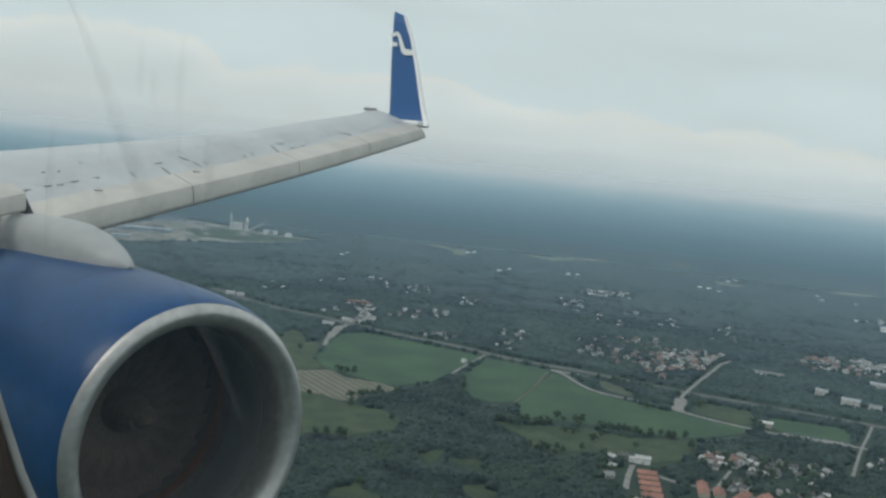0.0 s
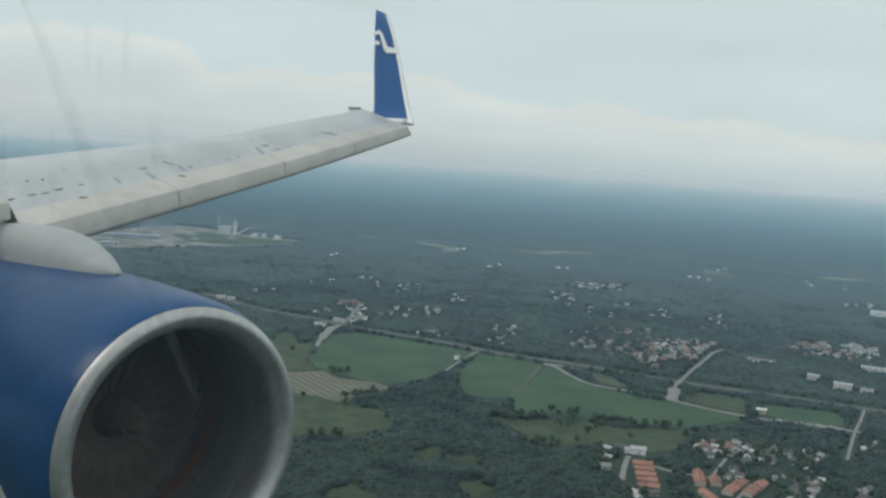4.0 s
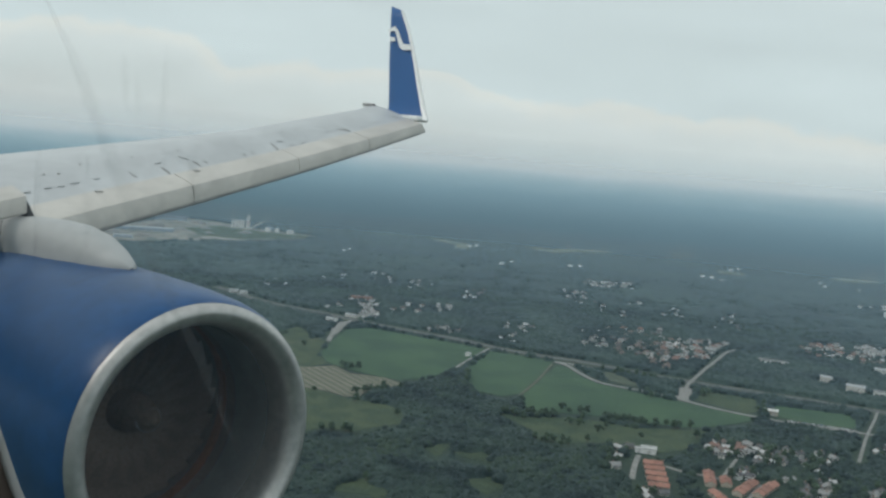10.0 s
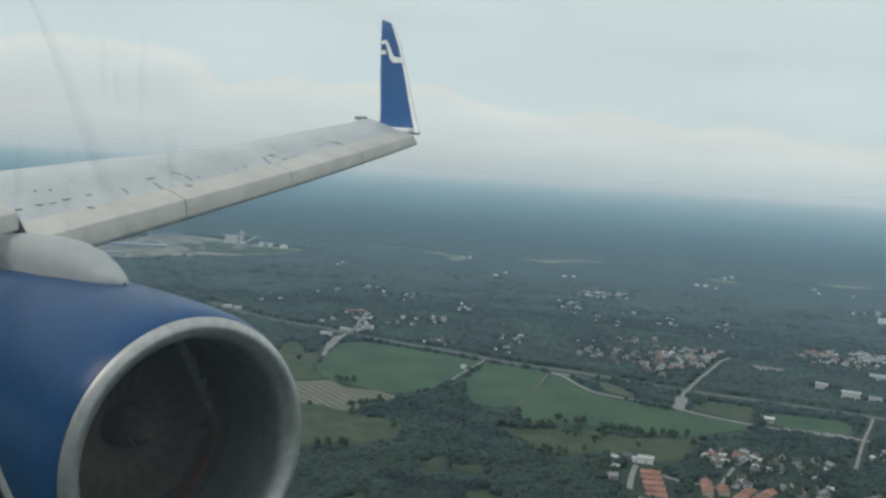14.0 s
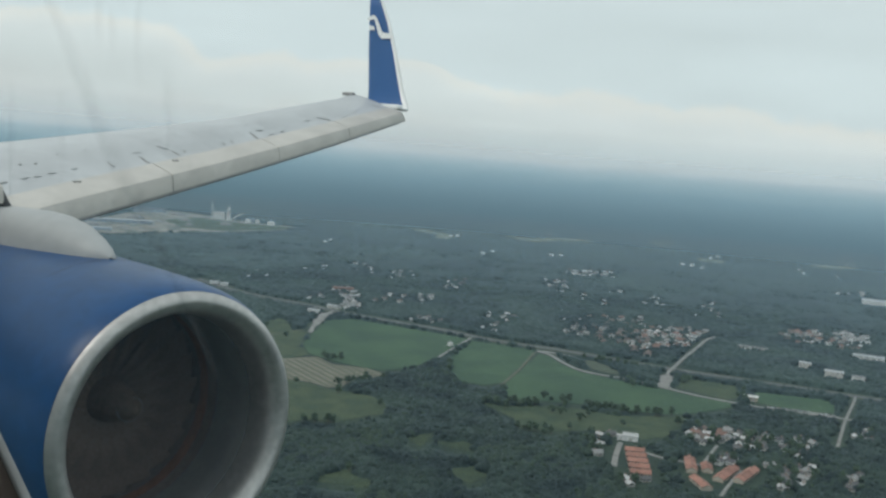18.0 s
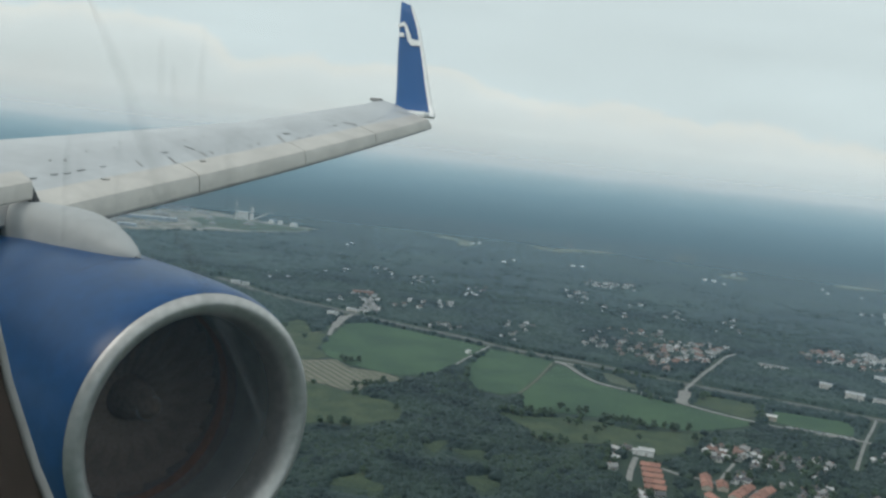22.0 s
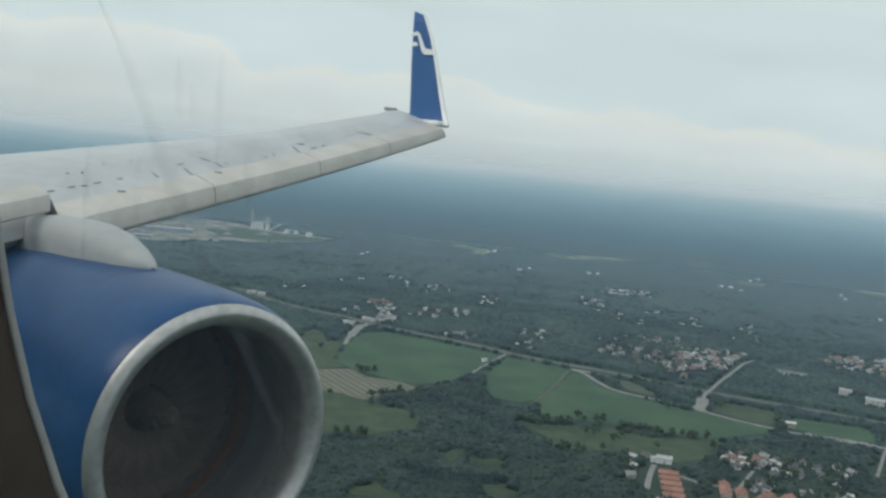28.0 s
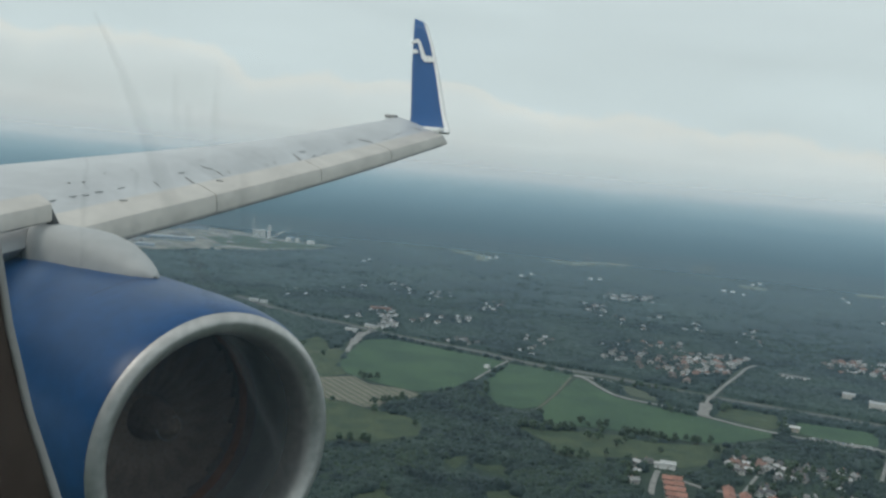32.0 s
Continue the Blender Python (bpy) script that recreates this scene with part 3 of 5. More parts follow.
def skin(o, back, lift=0.0):
    """A point of the wing's upper skin, back metres behind the slat edge line."""
    pr = wing_profile(o)[:13]
    x0 = le(o)[0]
    for (xa, _, za), (xb, _, zb) in zip(pr, pr[1:]):
        a, b = x0 - xa, x0 - xb
        if a <= back <= b:
            return Vector((x0 - back, o, za + (zb - za) * (back - a) / max(1e-6, b - a) + lift))
    return Vector((x0 - back, o, pr[-1][2] + lift))


# slat-track fairings, vortex strips and panel marks on the skin
def fitting(o, back, length, width, height, mat, name, label=""):
    small = 1.0 - 0.045 * max(0.0, o - 6)
    length, width = length * small, width * small
    a, b = skin(o, back), skin(o, back + length)
    d = (b - a).normalized()
    side = Vector((-0.45, 0.85, 0.12)).normalized()
    bm = bmesh.new()
    vs = []
    for p, w, h in ((a, 0.4, 0.2), (a.lerp(b, 0.4), 1.0, 1.0), (b, 0.55, 0.15)):
        for s, hh in ((-1, 0), (-0.7, 1), (0.7, 1), (1, 0)):
            vs.append(bm.verts.new(p + side * s * w * width / 2 + Vector((0, 0, hh * h * height + 0.003))))
    for i in range(2):
        for j in range(3):
            bm.faces.new((vs[i * 4 + j], vs[i * 4 + j + 1], vs[i * 4 + 5 + j], vs[i * 4 + 4 + j]))
    bm.faces.new(vs[:4])
    bm.faces.new(vs[8:])
    return part(name, bm, mat, wing, label)


# vortex generators in one row, then dashes and strokes of worn sealant on the skin
for o, back in ((5.37, 1.29), (5.59, 1.23), (6.07, 1.39), (6.58, 1.35), (7.03, 1.28), (8.04, 1.2), (8.55, 1.2), (9.06, 1.15), (9.57, 1.13), (10.11, 1.12), (10.59, 1.06), (11.15, 1.07), (11.72, 1.07), (12.3, 0.98), (13.0, 1.0)):
    fitting(o, back, 0.045, 0.04 if o > 5.6 else 0.07, 0.012, M_MARK, "vortex_generator")


def stroke(o0, b0, o1, b1, width, name="sealant_mark", mat=None):
    """A thin raised line of sealant from one place of the skin to another."""
    rws = []
    for k in range(5):
        o, bk = o0 + (o1 - o0) * k / 4, b0 + (b1 - b0) * k / 4
        p, q = skin(o, bk, 0.010), skin(o, bk + 0.02, 0.010)
        d = (skin(o1, b1) - skin(o0, b0)).normalized()
        w = Vector((-d.y, d.x, 0)).normalized() * width / 2 * (0.6 + 0.4 * math.sin(math.pi * (k + 0.5) / 5))
        rws.append([tuple(p - w * 1.2 - Vector((0, 0, 0.009))), tuple(p - w), tuple(p + w), tuple(p + w * 1.2 - Vector((0, 0, 0.009)))])
    m = mat or M_MARK
    part(name, grid_mesh(name, rws, m, smooth=False), m, wing)


for q in ((6.69, 0.90, 6.72, 0.76, 0.020), (7.90, 1.06, 8.05, 0.90, 0.022), (8.12, 0.85, 8.18, 0.71, 0.035), (8.36, 0.80, 8.39, 0.74, 0.025), (9.47, 0.78, 9.50, 0.72, 0.03), (9.74, 0.78, 9.77, 0.72, 0.03), (10.72, 0.88, 10.92, 0.84, 0.03), (13.38, 0.92, 13.78, 0.71, 0.03), (16.62, 0.90, 16.79, 0.69, 0.05)):
    stroke(*q)
for q in ((5.18, 0.95, 5.28, 0.94, 0.035), (5.37, 0.92, 5.47, 0.91, 0.03), (5.60, 0.93, 5.72, 0.92, 0.03), (6.0, 0.92, 6.1, 0.91, 0.025), (7.30, 1.0, 7.45, 0.99, 0.03), (11.05, 0.72, 11.22, 0.71, 0.05), (11.48, 0.72, 11.62, 0.71, 0.04), (12.78, 0.88, 12.95, 0.87, 0.04), (14.45, 0.73, 14.66, 0.72, 0.06), (15.3, 0.8, 15.5, 0.79, 0.04), (4.75, 0.98, 4.95, 0.95, 0.05)):
    stroke(*q, "worn_patch", M_WORN)
for o, back in ((5.81, 0.50), (7.85, 0.47)):
    x0, z0 = le(o)
    bm = bmesh.new()
    z = z0 + 0.30 + (0.352 - 0.30) * (back - 0.30) / 0.26
    box(bm, (x0 - back - 0.02, o - 0.05, z - 0.005), (x0 - back + 0.02, o + 0.05, z + 0.012), 0.004)
    part("slat_drain", bm, M_MARK, wing)
for o in (7.38, 10.52, 13.68):
    bm = bmesh.new()
    a, b = skin(o, 0.64, 0.006), skin(o - 0.03, 0.86, 0.006)
    for p, q in ((a, b),):
        w = Vector((0.015, 0.015, 0))
        bm.faces.new([bm.verts.new(v) for v in (p - w, p + w, q + w, q - w)])
    part("panel_seam", bm, M_MARK, wing)

# winglet: blended root, swept blade leaning outward
def winglet_station(s):
    """s from 0 at the wing tip to 1 at the top: leading and trailing points and thickness."""
    u = [1.02, 1.10, 1.30, 1.75, 2.54, 3.3, 3.93]
    o = [17.30, 17.42, 17.50, 17.60, 17.77, 17.95, 18.10]
    fl = [-16.55, -16.66, -16.84, -17.12, -17.58, -18.08, -18.60]
    ft = [-18.42, -18.27, -18.15, -18.30, -18.58, -18.84, -19.05]
    x = s * (len(u) - 1)
    i = min(int(x), len(u) - 2)
    t = x - i
    return [v[i] + (v[i + 1] - v[i]) * t for v in (fl, ft, o, u)]


rws = []
for i in range(19):
    fl, ft, o, u = winglet_station(i / 18)
    c = fl - ft
    sec = []
    for k in range(16):
        a = 2 * math.pi * k / 16
        xx = 0.5 + 0.5 * math.cos(a)
        th = 0.055 * (1 - 0.5 * i / 18) * math.sin(a) * (1.25 - xx * 0.55)
        sec.append((ft + c * xx, o + th, u + (0.14 * (1 - xx) if i == 18 else 0.0)))
    rws.append(sec)
winglet = part("winglet", grid_mesh("winglet", rws, M_BLUE_LIT, close_u=True, cap=True), M_BLUE_LIT, airliner, "deep blue winglet rising from the wing tip")
rws = []
for i in range(19):
    fl, ft, o, u = winglet_station(i / 18)
    c = fl - ft
    rws.append([(fl + 0.012 - d * c, o + th, u) for d, th in ((0.065, -0.057), (0.035, -0.047), (0.0, -0.02), (-0.02, 0.0), (0.0, 0.02), (0.035, 0.047), (0.065, 0.057))])
part("leading_edge", grid_mesh("leading_edge", rws, M_WHITE), M_WHITE, winglet, "white leading edge of the winglet")
bm = bmesh.new()
box(bm, (-17.75, 17.15, 0.98), (-16.72, 17.58, 1.12), 0.045)
part("tip_fairing", bm, M_WHITE, airliner, "white fairing at the winglet foot", smooth=True)
bm = bmesh.new()
box(bm, (-18.62, 17.0, 1.27), (-18.25, 17.14, 1.35), 0.02)
part("tip_probe", bm, M_MARK, airliner, "dark fitting behind the wing tip")


def blade_point(v, w, lift=0.075):
    """On the inboard face: v along the height, w from the trailing to the leading edge."""
    fl, ft, o, u = winglet_station(v)
    return Vector((ft + (fl - ft) * w, o - lift, u))


def emblem(shape, name):
    bm = bmesh.new()
    f = bm.faces.new([bm.verts.new(blade_point(v, w)) for w, v in shape])
    bmesh.ops.triangulate(bm, faces=[f])
    r = bmesh.ops.extrude_face_region(bm, geom=bm.faces[:])
    bmesh.ops.translate(bm, vec=(0, 0.012, 0), verts=[g for g in r["geom"] if isinstance(g, bmesh.types.BMVert)])
    part(name, bm, M_WHITE, winglet, "plain white emblem stroke on blue")


emblem([(0.0, 0.865), (0.36, 0.885), (0.50, 0.86), (0.66, 0.772), (0.98, 0.763), (0.98, 0.733), (0.61, 0.733), (0.49, 0.755), (0.36, 0.853), (0.0, 0.845)], "emblem_stroke")
emblem([(0.08, 0.81), (0.30, 0.81), (0.34, 0.785), (0.08, 0.785)], "emblem_bar")

# engine: nacelle turned about its axis
ENG = Vector((-6.508, 4.522, -2.501))
TILT = Matrix.Rotation(-0.022, 4, "Y")
engine = new("engine")
engine.parent = airliner
engine.empty_display_size = 0.4
engine.matrix_local = Matrix.Translation(ENG) @ TILT


def turned(name, prof, mat, label="", n=96, a0=0.0, a1=2 * math.pi, parent=None):
    """A body of revolution about the engine's axis: pairs of metres aft and radius."""
    full = abs(a1 - a0 - 2 * math.pi) < 1e-6
    m = n if full else n + 1
    rws = [[(-s, rad * math.sin(a0 + (a1 - a0) * k / n), rad * math.cos(a0 + (a1 - a0) * k / n)) for k in range(m)] for s, rad in prof]
    return part(name, grid_mesh(name, rws, mat, close_u=full), mat, parent or engine, label)


turned("cowl", [(0.070, 1.162), (0.095, 1.173), (0.12, 1.182), (0.19, 1.201), (0.30, 1.219), (0.5, 1.236), (0.8, 1.252), (1.35, 1.268), (2.0, 1.28), (2.8, 1.27), (3.6, 1.22), (4.6, 1.10), (4.6, 0.9), (2.0, 1.0), (0.30, 1.05)], M_BLUE_SHADED, "glossy blue engine cowl")
turned("intake_lip", [(0.067, 1.160), (0.043, 1.147), (0.02, 1.13), (0.0, 1.098), (0.005, 1.058), (0.03, 1.016), (0.08, 0.982), (0.16, 0.960), (0.26, 0.950), (0.36, 0.945)], M_LIP, "brushed bare metal intake lip")
turned("acoustic_liner", [(0.363, 0.9445), (0.367, 0.941), (0.6, 0.938), (0.85, 0.938)], M_LINER, "grey perforated intake liner")
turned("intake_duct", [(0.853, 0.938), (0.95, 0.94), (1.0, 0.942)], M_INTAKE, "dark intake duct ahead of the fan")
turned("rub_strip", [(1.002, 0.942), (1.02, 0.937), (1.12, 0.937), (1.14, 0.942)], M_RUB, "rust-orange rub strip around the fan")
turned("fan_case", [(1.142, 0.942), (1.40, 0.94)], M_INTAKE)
# plain disc added behind the blades to lighten the dark gaps between them
turned("fan_backing", [(1.40, 0.94), (1.42, 0.20)], M_BLADE, "dark brown disc added behind the fan blades")
turned("spinner", [(0.70, 0.0), (0.705, 0.03), (0.79, 0.085), (0.92, 0.14), (1.1, 0.19), (1.5, 0.24)], M_BLADE, "dark conical fan spinner", n=40)
bm = bmesh.new()
ring = [bm.verts.new((-0.79 - 0.0010 * k, (0.092 + 0.0010 * k) * math.sin(k * 0.16), (0.092 + 0.0010 * k) * math.cos(k * 0.16))) for k in range(30)]
ring2 = [bm.verts.new((v.co.x - 0.012, v.co.y * 1.13, v.co.z * 1.13)) for v in ring]
for i in range(29):
    bm.faces.new((ring[i], ring[i + 1], ring2[i + 1], ring2[i]))
part("spinner_swirl", bm, M_SWIRL, engine, "faint pale spiral on the spinner")
rws = []
for i in range(7):
    rad = 0.2 + (0.93 - 0.2) * i / 6
    tw = radians(52 + 22 * i / 6)
    ch = 0.22 + 0.09 * i / 6
    sec = []
    for k in (-1.0, -0.5, 0.0, 0.5, 1.0):
        sec.append((-1.26 - ch * k * math.cos(tw) * 0.8, ch * k * math.sin(tw) * 0.8, rad))
    rws.append(sec)
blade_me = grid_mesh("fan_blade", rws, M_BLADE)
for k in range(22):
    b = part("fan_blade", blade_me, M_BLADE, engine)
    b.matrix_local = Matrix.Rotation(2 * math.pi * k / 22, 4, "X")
# seams on the cowl and a latch line
for s, a0, a1 in ((1.30, -0.5, 0.25), (2.6, -1.2, 0.4)):
    turned("cowl_seam", [(s - 0.003, 1.268), (s, 1.2692), (s + 0.003, 1.268)], M_BLADE, "", 40, a0, a1)

# pylon fairing: a rounded ridge from the cowl's crown up to the wing
crown = [(-7.86, -1.245, 0.02), (-7.92, -1.20, 0.09), (-8.05, -1.145, 0.16), (-8.25, -1.08, 0.22), (-8.55, -1.005, 0.28), (-8.9, -0.97, 0.32), (-9.3, -0.97, 0.34), (-9.8, -1.0, 0.35), (-10.4, -1.06, 0.34), (-11.2, -1.12, 0.32), (-12.5, -1.1, 0.3)]
rws = []
for f, u, hw in crown:
    base = -1.30 if f > -8.0 else -1.42 - 0.1 * max(0, -9 - f)
    sec = []
    for k in range(13):
        a = math.pi * k / 12
        x = -math.cos(a)
        sec.append((f, 4.54 + hw * math.copysign(abs(x) ** 0.8, x), base + (u - base) * math.sin(a) ** 0.62 if 0 < k < 12 else base - 0.25))
    rws.append(sec)
part("pylon_fairing", grid_mesh("pylon_fairing", rws, M_FAIRING), M_FAIRING, airliner, "pale grey pylon fairing blending into the cowl")
gap = [(-9.87, 4.20, -1.56), (-9.90, 4.195, -1.44), (-9.95, 4.19, -1.34), (-10.03, 4.195, -1.25), (-10.14, 4.215, -1.16), (-10.26, 4.26, -1.09), (-10.42, 4.36, -1.045), (-10.56, 4.54, -1.04)]
rws = [[(f - 0.018, o - 0.012, u + 0.012), (f + 0.018, o - 0.012, u + 0.012)] for f, o, u in gap]
part("fairing_gap", grid_mesh("fairing_gap", rws, M_DARK), M_DARK, airliner, "dark curved joint across the fairing")
bm = bmesh.new()
box(bm, (-12.4, 4.38, -2.0), (-8.6, 4.70, -1.35), 0.08)
part("pylon", bm, M_FAIRING, airliner)

# cabin window: lining panel with a rounded opening, trim ring, grime on the pane
def rounded(cx, cz, w, h, rad, n=10):
    loop = []
    for sx, sz, a0 in ((1, 1, 0), (-1, 1, 90), (-1, -1, 180), (1, -1, 270)):
        for k in range(n + 1):
            a = radians(a0 + 90 * k / n)
            loop.append((cx + sx * (w / 2 - rad) + rad * math.cos(a), cz + sz * (h / 2 - rad) + rad * math.sin(a)))
    return loop


WCX, WCZ, WW, WH, WR = -0.117, 0.168, 1.20, 0.90, 0.40
window = new("cabin_window")
window.parent = airliner
window.empty_display_size = 0.2
rws = []
for grow, o in ((0.0, 0.25), (0.001, 0.2470), (0.0025, 0.2455), (0.004, 0.2458)):
    rws.append([(x, o, z) for x, z in rounded(WCX, WCZ, WW + 2 * grow, WH + 2 * grow, WR + grow)])
part("trim_ring", grid_mesh("trim_ring", rws, M_TRIM, close_u=True), M_TRIM, window, "pale grey rounded window trim")
rws = []
for grow, o in ((0.004, 0.2456), (0.02, 0.240), (0.10, 0.215), (0.20, 0.21), (0.24, 0.31), (0.06, 0.268), (0.001, 0.2502)):
    rws.append([(x, o, z) for x, z in rounded(WCX, WCZ, WW + 2 * grow, WH + 2 * grow, WR + grow)])
part("reveal", grid_mesh("reveal", rws, M_CABIN, close_u=True), M_CABIN, window, "dark cabin lining around the window")

# fuselage: a white barrel, open where the window lets the eye look out
CO, CU, RAD = -1.52, 0.10, 1.90
fs = [-16, -12, -8, -5, -3, -1.8, -1.25, 0.85, 1.6, 3, 5, 7]
an = [radians(a) for a in (-180, -150, -125, -100, -80, -60, -42, -28, -16, 21, 36, 58, 80, 110, 145, 180)]
verts = [(f, CO + RAD * math.cos(a), CU + RAD * math.sin(a)) for f in fs for a in an]
n = len(an)
faces = [(i * n + j, i * n + j + 1, (i + 1) * n + j + 1, (i + 1) * n + j) for i in range(len(fs) - 1) for j in range(n - 1) if not (fs[i] == -1.25 and j == 8)]
part("fuselage", mesh_from("fuselage", verts, faces, M_WHITE, True), M_WHITE, airliner, "white fuselage side around the cabin window")
rws = []
for grow in (0.24, 0.32, 0.42, 0.52):
    loop = rounded(WCX, WCZ, WW + 2 * grow, WH + 2 * grow, WR + grow)
    rws.append([(x, (0.31 if grow < 0.3 else CO + 0.985 * math.sqrt(RAD ** 2 - (z - CU) ** 2)), z) for x, z in loop])
part("window_surround", grid_mesh("window_surround", rws, M_WHITE, close_u=True), M_WHITE, window, "white skin panel around the window")
# pane grime: a long smear and short rub marks, seen against the light
M_SMEAR = bpy.data.materials.new("pane_grime")
M_SMEAR.use_nodes = True
nt = M_SMEAR.node_tree
nt.nodes.remove(nt.nodes["Principled BSDF"])
bs = nt.nodes.new("ShaderNodeBsdfTranslucent")
bs.inputs["Color"].default_value = (0.30, 0.305, 0.31, 1)
tr = nt.nodes.new("ShaderNodeBsdfTransparent")
mx = nt.nodes.new("ShaderNodeMixShader")
cg = nt.nodes.new("ShaderNodeTexCoord")
gz = nt.nodes.new("ShaderNodeTexNoise")
gz.inputs["Scale"].default_value, gz.inputs["Detail"].default_value = 35.0, 4.0
nt.links.new(cg.outputs["Object"], gz.inputs["Vector"])
gr = nt.nodes.new("ShaderNodeMapRange")
gr.inputs["From Min"].default_value, gr.inputs["From Max"].default_value = 0.3, 0.75
gr.inputs["To Min"].default_value, gr.inputs["To Max"].default_value = 0.0, 0.13
nt.links.new(gz.outputs["Fac"], gr.inputs[0])
nt.links.new(gr.outputs[0], mx.inputs[0])
nt.links.new(tr.outputs[0], mx.inputs[1])
nt.links.new(bs.outputs[0], mx.inputs[2])
nt.links.new(mx.outputs[0], nt.nodes["Material Output"].inputs[0])


def smear(line, width, strength=1, name="smear"):
    """A soft film of grime along a line on the pane: points of aft place and height; thin films laid over one another."""
    for film in range(4):
        k = (0.35, 0.6, 0.82, 1.0)[film]
        lo, hi = [], []
        for i, (f, u) in enumerate(line):
            a, b = line[max(i - 1, 0)], line[min(i + 1, len(line) - 1)]
            d = Vector((b[0] - a[0], b[1] - a[1])).normalized()
            w = width * k * (0.08 + 0.92 * math.sin(math.pi * (i + 0.6) / (len(line) + 0.2)))
            o = 0.25 + 0.0004 * film
            lo.append((f - d.y * w / 2, o, u + d.x * w / 2))
            hi.append((f + d.y * w / 2, o, u - d.x * w / 2))
        mat = M_STREAK if strength > 1 else M_SMEAR
        ob = part(name, grid_mesh(name, [lo, hi], mat), mat, window, "faint grey smear on the pane")
        ob.visible_shadow = False


M_STREAK = M_SMEAR.copy()
for m, low, top in ((M_STREAK, 0.018, 0.034), (M_SMEAR, 0.0, 0.022)):
    m.node_tree.nodes["Map Range"].inputs["To Min"].default_value = low
    m.node_tree.nodes["Map Range"].inputs["To Max"].default_value = top
g = random.Random(3)
main = [(-0.567 + 0.225 * t, 0.084 - 0.213 * t + 0.003 * math.sin(9 * t)) for t in [k / 30 for k in range(31)]]
smear(main, 0.017, 2)
for f, u, ln, w in ((-0.47, 0.05, 0.03, 0.010), (-0.455, 0.035, 0.022, 0.011), (-0.43, 0.055, 0.06, 0.009), (-0.50, -0.005, 0.05, 0.012), (-0.40, 0.03, 0.06, 0.012), (-0.56, 0.0, 0.07, 0.014)):
    smear([(f + 0.006 * k / 6 + g.gauss(0, 0.0008), u - ln * k / 6) for k in range(7)], w)

# the outer pane, with an added even blue film that scatters daylight to imitate haze
M_PANE = bpy.data.materials.new("window_pane")
M_PANE.use_nodes = True
nt = M_PANE.node_tree
nt.nodes.remove(nt.nodes["Principled BSDF"])
tr = nt.nodes.new("ShaderNodeBsdfTransparent")
tl = nt.nodes.new("ShaderNodeBsdfTranslucent")
tl.inputs["Color"].default_value = (0.54, 0.76, 0.98, 1)
mx = nt.nodes.new("ShaderNodeMixShader")
mx.inputs[0].default_value = 0.034
nt.links.new(tr.outputs[0], mx.inputs[1])
nt.links.new(tl.outputs[0], mx.inputs[2])
nt.links.new(mx.outputs[0], nt.nodes["Material Output"].inputs[0])
bm = bmesh.new()
bm.faces.new([bm.verts.new(q) for q in ((-1.26, 0.252, -0.75), (0.9, 0.252, -0.75), (0.9, 0.252, 0.6), (-1.26, 0.252, 0.6))])
pane = part("pane", bm, M_PANE, window, "thin acrylic window pane with an added bluish haze film")
pane.visible_shadow = False

# ---- buildings ----
def mat_set(name, colours, rough=0.8, **kw):
    return [material(f"{name}_{i}", c, rough, size=3.0, grain=0.12, vary=0.15, **kw) for i, c in enumerate(colours)]


M_WALLS = mat_set("stucco_wall", [(0.62, 0.60, 0.56), (0.46, 0.41, 0.34), (0.80, 0.80, 0.785), (0.24, 0.14, 0.11), (0.42, 0.41, 0.39)])
M_ROOFS = mat_set("roof", [(0.12, 0.12, 0.12), (0.23, 0.14, 0.115), (0.27, 0.27, 0.265), (0.17, 0.13, 0.115), (0.09, 0.09, 0.095), (0.50, 0.50, 0.495)])
M_TERRACOTTA = material("terracotta_tiles", (0.34, 0.165, 0.12), 0.85, size=4.0, grain=0.16, vary=0.2, by="object", second=(0.26, 0.135, 0.105))
M_GLASS = material("window_glass", (0.05, 0.06, 0.07), 0.12, size=2.0, grain=0.1, spec=0.7)
M_DOOR = material("painted_door", (0.16, 0.10, 0.08), 0.6, size=1.0, grain=0.1)
M_CHIMNEY = material("chimney_brick", (0.30, 0.20, 0.16), 0.85, size=0.8, grain=0.2)
M_METAL_ROOF = material("sheet_metal_roof", (0.48, 0.50, 0.51), 0.5, metal=0.2, size=9.0, grain=0.08, vary=0.15)
M_CLAD = material("blue_grey_cladding", (0.30, 0.36, 0.42), 0.6, size=6.0, grain=0.08, vary=0.15)
M_CONCRETE = material("pale_concrete", (0.76, 0.75, 0.72), 0.8, size=5.0, grain=0.12, vary=0.2)
M_REDSTEEL = material("red_steel", (0.36, 0.12, 0.09), 0.6, size=3.0, grain=0.12)


def quadbox(me_name, lo, hi, mat):
    bm = box(bmesh.new(), lo, hi)
    me = bpy.data.meshes.new(me_name)
    bm.to_mesh(me)
    bm.free()
    me.materials.append(mat)
    return me


def gable_body(lx, ly, h, rise, z0=-1.0):
    """Walls of a house with two gables, ridge along x."""
    x, y = lx / 2, ly / 2
    v = [(-x, -y, z0), (x, -y, z0), (x, y, z0), (-x, y, z0), (-x, -y, h), (x, -y, h), (x, y, h), (-x, y, h), (-x, 0, h + rise), (x, 0, h + rise)]
    f = [(0, 1, 5, 4), (1, 2, 6, 9, 5), (2, 3, 7, 6), (3, 0, 4, 8, 7), (4, 5, 9, 8), (6, 7, 8, 9)]
    return v, f


